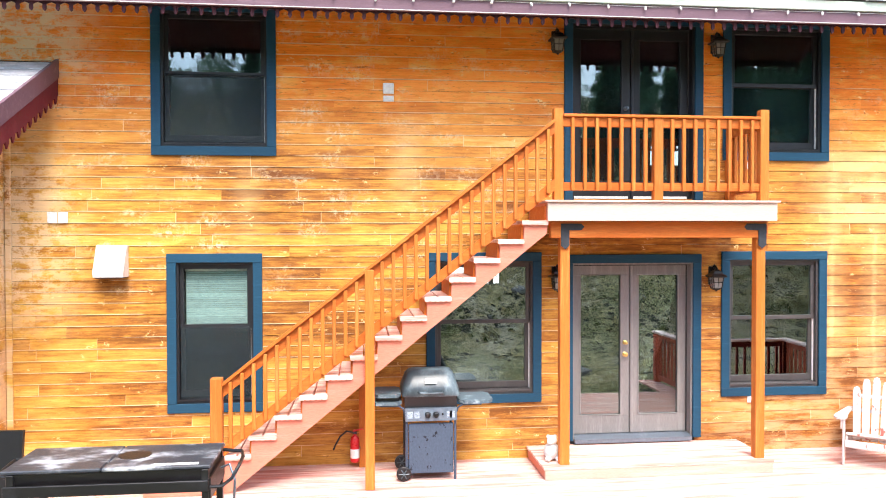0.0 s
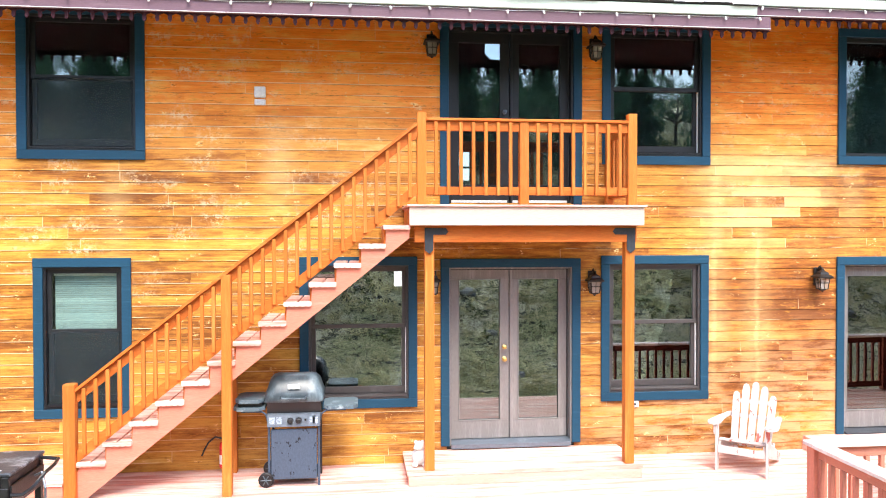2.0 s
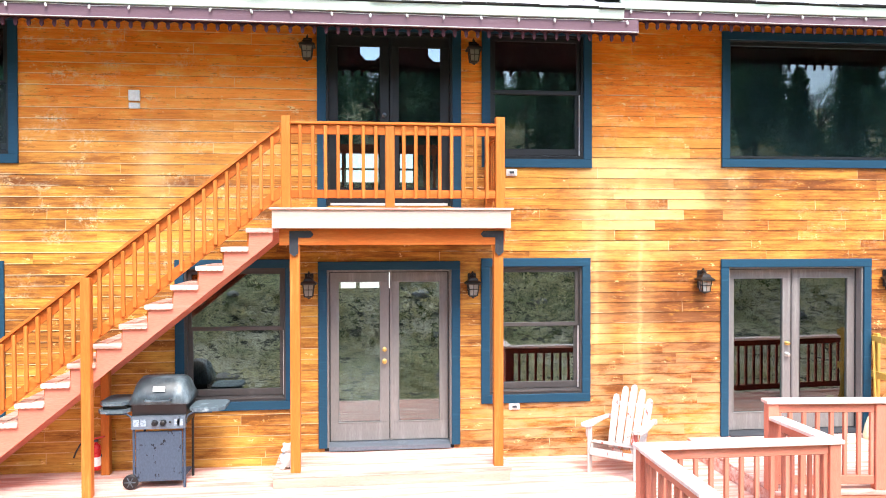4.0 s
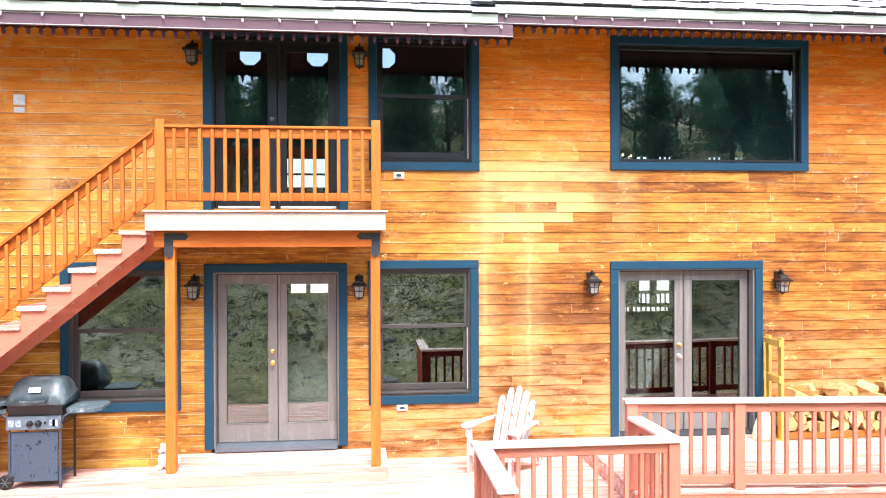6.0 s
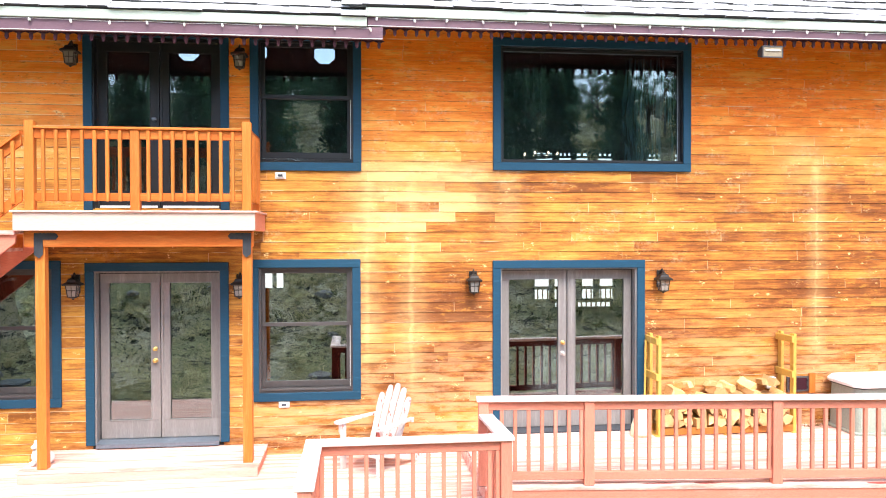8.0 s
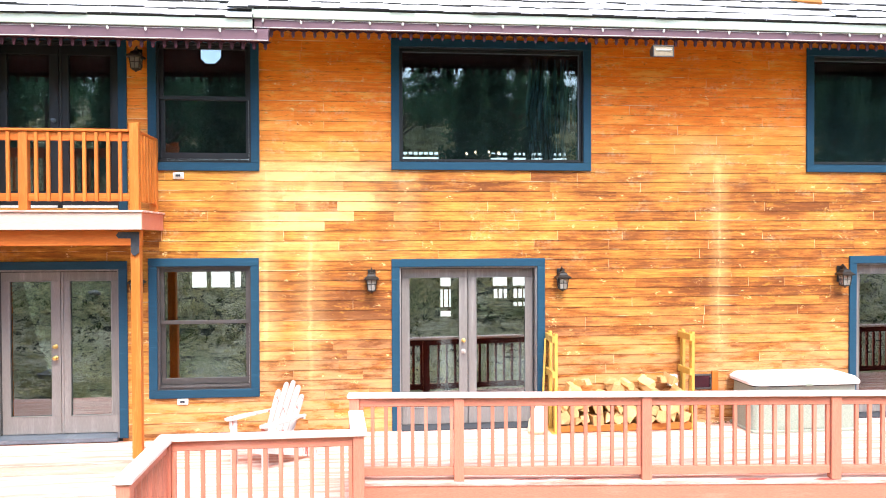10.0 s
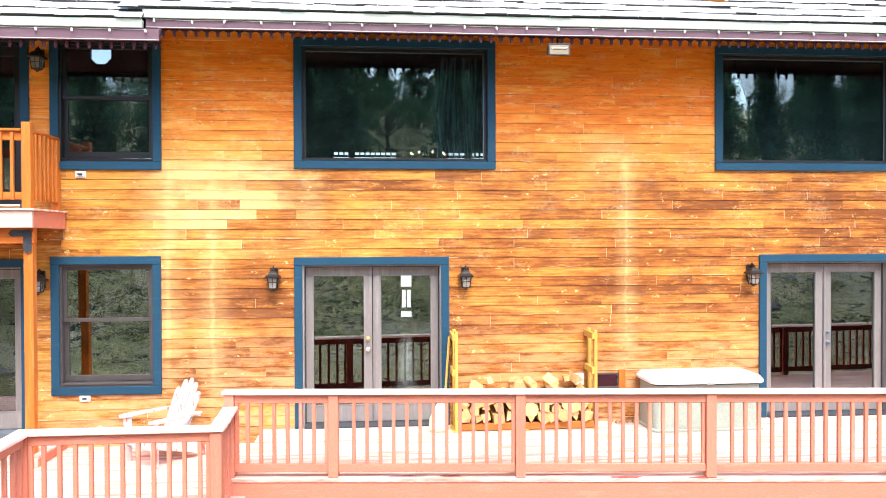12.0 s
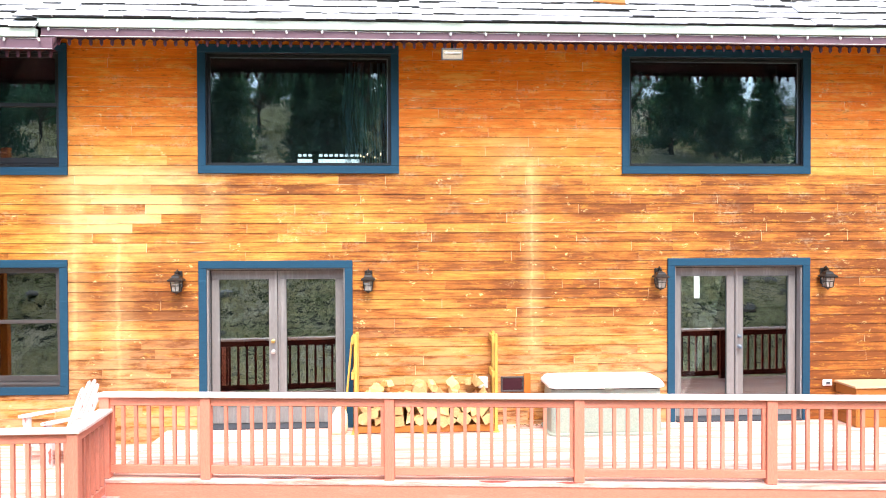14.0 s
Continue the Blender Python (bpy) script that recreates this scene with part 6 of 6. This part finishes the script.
for i in range(160):
    x, y = rng.uniform(-25, 35), -rng.uniform(4.5, 30)
    r = rng.uniform(0.08, 0.32)
    if math.hypot(y + 9, 0) < 1.2:
        continue
    g = bmesh.new()
    bmesh.ops.create_icosphere(g, subdivisions=1, radius=r)
    for v in g.verts:
        v.co = Vector((x, y, ground_z(x, y))) + Vector((v.co.x * rng.uniform(0.8, 1.4), v.co.y * rng.uniform(0.8, 1.3), v.co.z * 0.6))
    me = bpy.data.meshes.new("tmp")
    g.to_mesh(me)
    stones.from_mesh(me)
    bpy.data.meshes.remove(me)
    g.free()
tagged(new("stones", mesh_of(stones, "stones", ROCK)), "grey stones lying on the hillside", "stones", "", "stuff")


def conifer(h, rng):
    t = thing("pine_tree", "tall dark green conifer on the hillside", "tree", "hillside trees")
    part("trunk", tube([(0, 0, -0.5), (0.05, 0, h * 0.4), (0, 0.05, h)], 1, 7, taper=[h * 0.022, h * 0.014, 0.02]), TRUNK, t)
    rows = []
    z = h * 0.12
    while z < h:
        reach = (1 - z / h) ** 0.8 * h * 0.26 + 0.12
        for k in range(7):
            a = rng.uniform(0, 6.28)
            rr = reach * rng.uniform(0.55, 1.1)
            for s in (0.35, 0.65, 0.95):
                p = Vector((math.cos(a) * rr * s, math.sin(a) * rr * s, z - rr * s * 0.25 + rng.uniform(-0.1, 0.1)))
                rows.append((*p, 0.22 + 0.15 * reach, 13, 0.11 + 0.03 * reach))
        z += h * 0.045
    crown = cloud(rows, int(h * 10))
    crown.materials.append(FOLIAGE)
    part("crown", crown, None, t)
    return t


def broadleaf(h, rng):
    t = thing("hillside_tree", "spreading green tree on the hillside", "tree", "hillside trees")
    bm = tube([(0, 0, -0.5), (0.1, 0, h * 0.25), (0, 0.1, h * 0.5), (0.1, 0.1, h * 0.75)], 1, 7, taper=[h * 0.03, h * 0.022, h * 0.015, 0.02])
    rows = []
    for k in range(11):
        a, e = rng.uniform(0, 6.28), rng.uniform(0.2, 1.0)
        tip = Vector((math.cos(a) * h * 0.3, math.sin(a) * h * 0.3, h * (0.35 + 0.55 * e)))
        tube([(0, 0, h * 0.25 + 0.2 * h * e), tuple(tip * 0.6 + Vector((0, 0, h * 0.1))), tuple(tip)], 1, 5, bm, True, [h * 0.012, h * 0.008, 0.01])
        for j in range(7):
            rows.append((*(tip + Vector((rng.gauss(0, 1), rng.gauss(0, 1), rng.gauss(0, 0.8))) * h * 0.1), h * 0.09, 45, 0.075))
    part("trunk", bm, TRUNK, t)
    crown = cloud(rows, int(h * 10))
    crown.materials.append(FOLIAGE)
    part("crown", crown, None, t)
    return t


kinds = [conifer(6.0, rng), conifer(5.0, rng), conifer(7.2, rng), broadleaf(4.8, rng), broadleaf(4.0, rng)]
spots = []
for i in range(90):
    x = -48 + i * 1.25 + rng.uniform(-1.2, 1.2)
    y = -rng.uniform(40, 56) if i % 3 else -rng.uniform(34, 42)
    k = i % 3 if i % 3 else 3 + (i // 3) % 2
    if 19.5 < x < 25.5 or -17 < x < -11:
        k = 4
    spots.append((kinds[k], x, y))
for i in range(44):
    x = -38 + i * 1.9 + rng.uniform(-0.9, 0.9)
    if not (14.5 < x < 19.6 or -13.5 < x < -9):
        spots.append((kinds[(0, 2, 1, 0, 2, 3)[i % 6]], x, -rng.uniform(25.5, 32)))
used = set()
for kind_ob, x, y in spots:
    m = pose(x, y, ground_z(x, y), 0, 0, rng.uniform(0, 360))
    if kind_ob.name not in used:
        used.add(kind_ob.name)
        kind_ob.matrix_world = m
    else:
        copy_thing(kind_ob, m)
for k in kinds:
    if k.name not in used:
        k.matrix_world = pose(20 + rng.uniform(0, 10), -48, ground_z(22, -48))

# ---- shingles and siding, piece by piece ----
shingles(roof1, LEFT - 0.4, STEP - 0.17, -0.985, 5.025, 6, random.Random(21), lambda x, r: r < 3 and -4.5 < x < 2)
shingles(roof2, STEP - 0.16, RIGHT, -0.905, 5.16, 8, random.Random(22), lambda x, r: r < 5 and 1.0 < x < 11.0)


def along(bm):
    """Writes each corner's share of the board's length."""
    layer = bm.loops.layers.uv.new("along")
    for f in bm.faces:
        for c in f.loops:
            c[layer].uv = (c.vert.co.x, 0.5)


def clad(parent, x0, x1, z_top, openings, rng, near):
    """Lap boards in staggered lengths, cut round the openings."""
    def board(a, b, c, d):
        k = (d - c) / (PITCH - 0.0035)
        return [(a, -0.0215, c), (b, -0.0215, c), (b, 0.0, c), (a, 0.0, c), (a, -0.0215 + 0.008 * k, d), (b, -0.0215 + 0.008 * k, d), (b, 0.0, d), (a, 0.0, d)]

    unit = bmesh.new()
    v = [unit.verts.new(p) for p in board(0, 1, 0, PITCH - 0.0035)]
    quads = ((0, 3, 2, 1), (4, 5, 6, 7), (0, 1, 5, 4), (1, 2, 6, 5), (2, 3, 7, 6), (3, 0, 4, 7))
    for f in quads:
        unit.faces.new([v[i] for i in f])
    along(unit)
    unit_mesh = mesh_of(unit, "siding_board", SIDING)
    verts, faces, count = [], [], 0

    def put(a, b, c, d):
        nonlocal count
        if b - a < 0.006 or d - c < 0.006:
            return
        whole = abs(d - c - PITCH + 0.0035) < 1e-6
        if whole and b - a > 0.3 and count < 300 and near((a + b) / 2, c):
            ob = part("siding_board", unit_mesh, None, parent)
            ob.location, ob.scale = (a, 0, c), (b - a, 1, 1)
            count += 1
        else:
            k = len(verts)
            verts.extend(board(a, b, c, d))
            faces.extend(tuple(k + i for i in f) for f in quads)

    z = -0.25 * PITCH - 2 * PITCH
    while z < z_top:
        cuts = sorted((a + 0.07, b - 0.07, max(c + (0.05 if c > 0.5 else -0.1), z), min(d - 0.05, z + PITCH)) for a, b, c, d in openings if c + (0.05 if c > 0.5 else -0.1) < z + PITCH and d - 0.05 > z)
        free, x = [], x0
        for a, b, c, d in cuts:
            free.append((x, a))
            x = b
            put(a, b, z, c - 0.002)
            put(a, b, d + 0.002, z + PITCH - 0.0035)
        free.append((x, x1))
        for a, b in free:
            q = a
            while q < b:
                w = rng.choice((0.55, 0.8, 1.0, 1.3, 1.7, 2.2)) * rng.uniform(0.85, 1.15)
                e = b if b - q - w < 0.25 else q + w
                put(q + 0.0003, e - 0.0003, z, z + PITCH - 0.0035)
                q = e
        z += PITCH
    me = bpy.data.meshes.new("siding")
    me.from_pydata(verts, [], faces)
    me.materials.append(SIDING)
    layer = me.uv_layers.new(name="along")
    flat = [0.0 if me.loops[i].vertex_index % 4 in (0, 3) else 1.0 for i in range(len(me.loops))]
    for i, u in enumerate(flat):
        layer.data[i].uv = (u, 0.5)
    ob = new("siding", me)
    ob.parent = parent
    tagged(ob, "weathered orange lap siding boards", kind="stuff")
    return count


clad(wall, LEFT, RIGHT, TOP - 0.2, OPENINGS, random.Random(7), lambda x, z: -2.4 < x < 5.2 and -0.3 < z < 3.5)
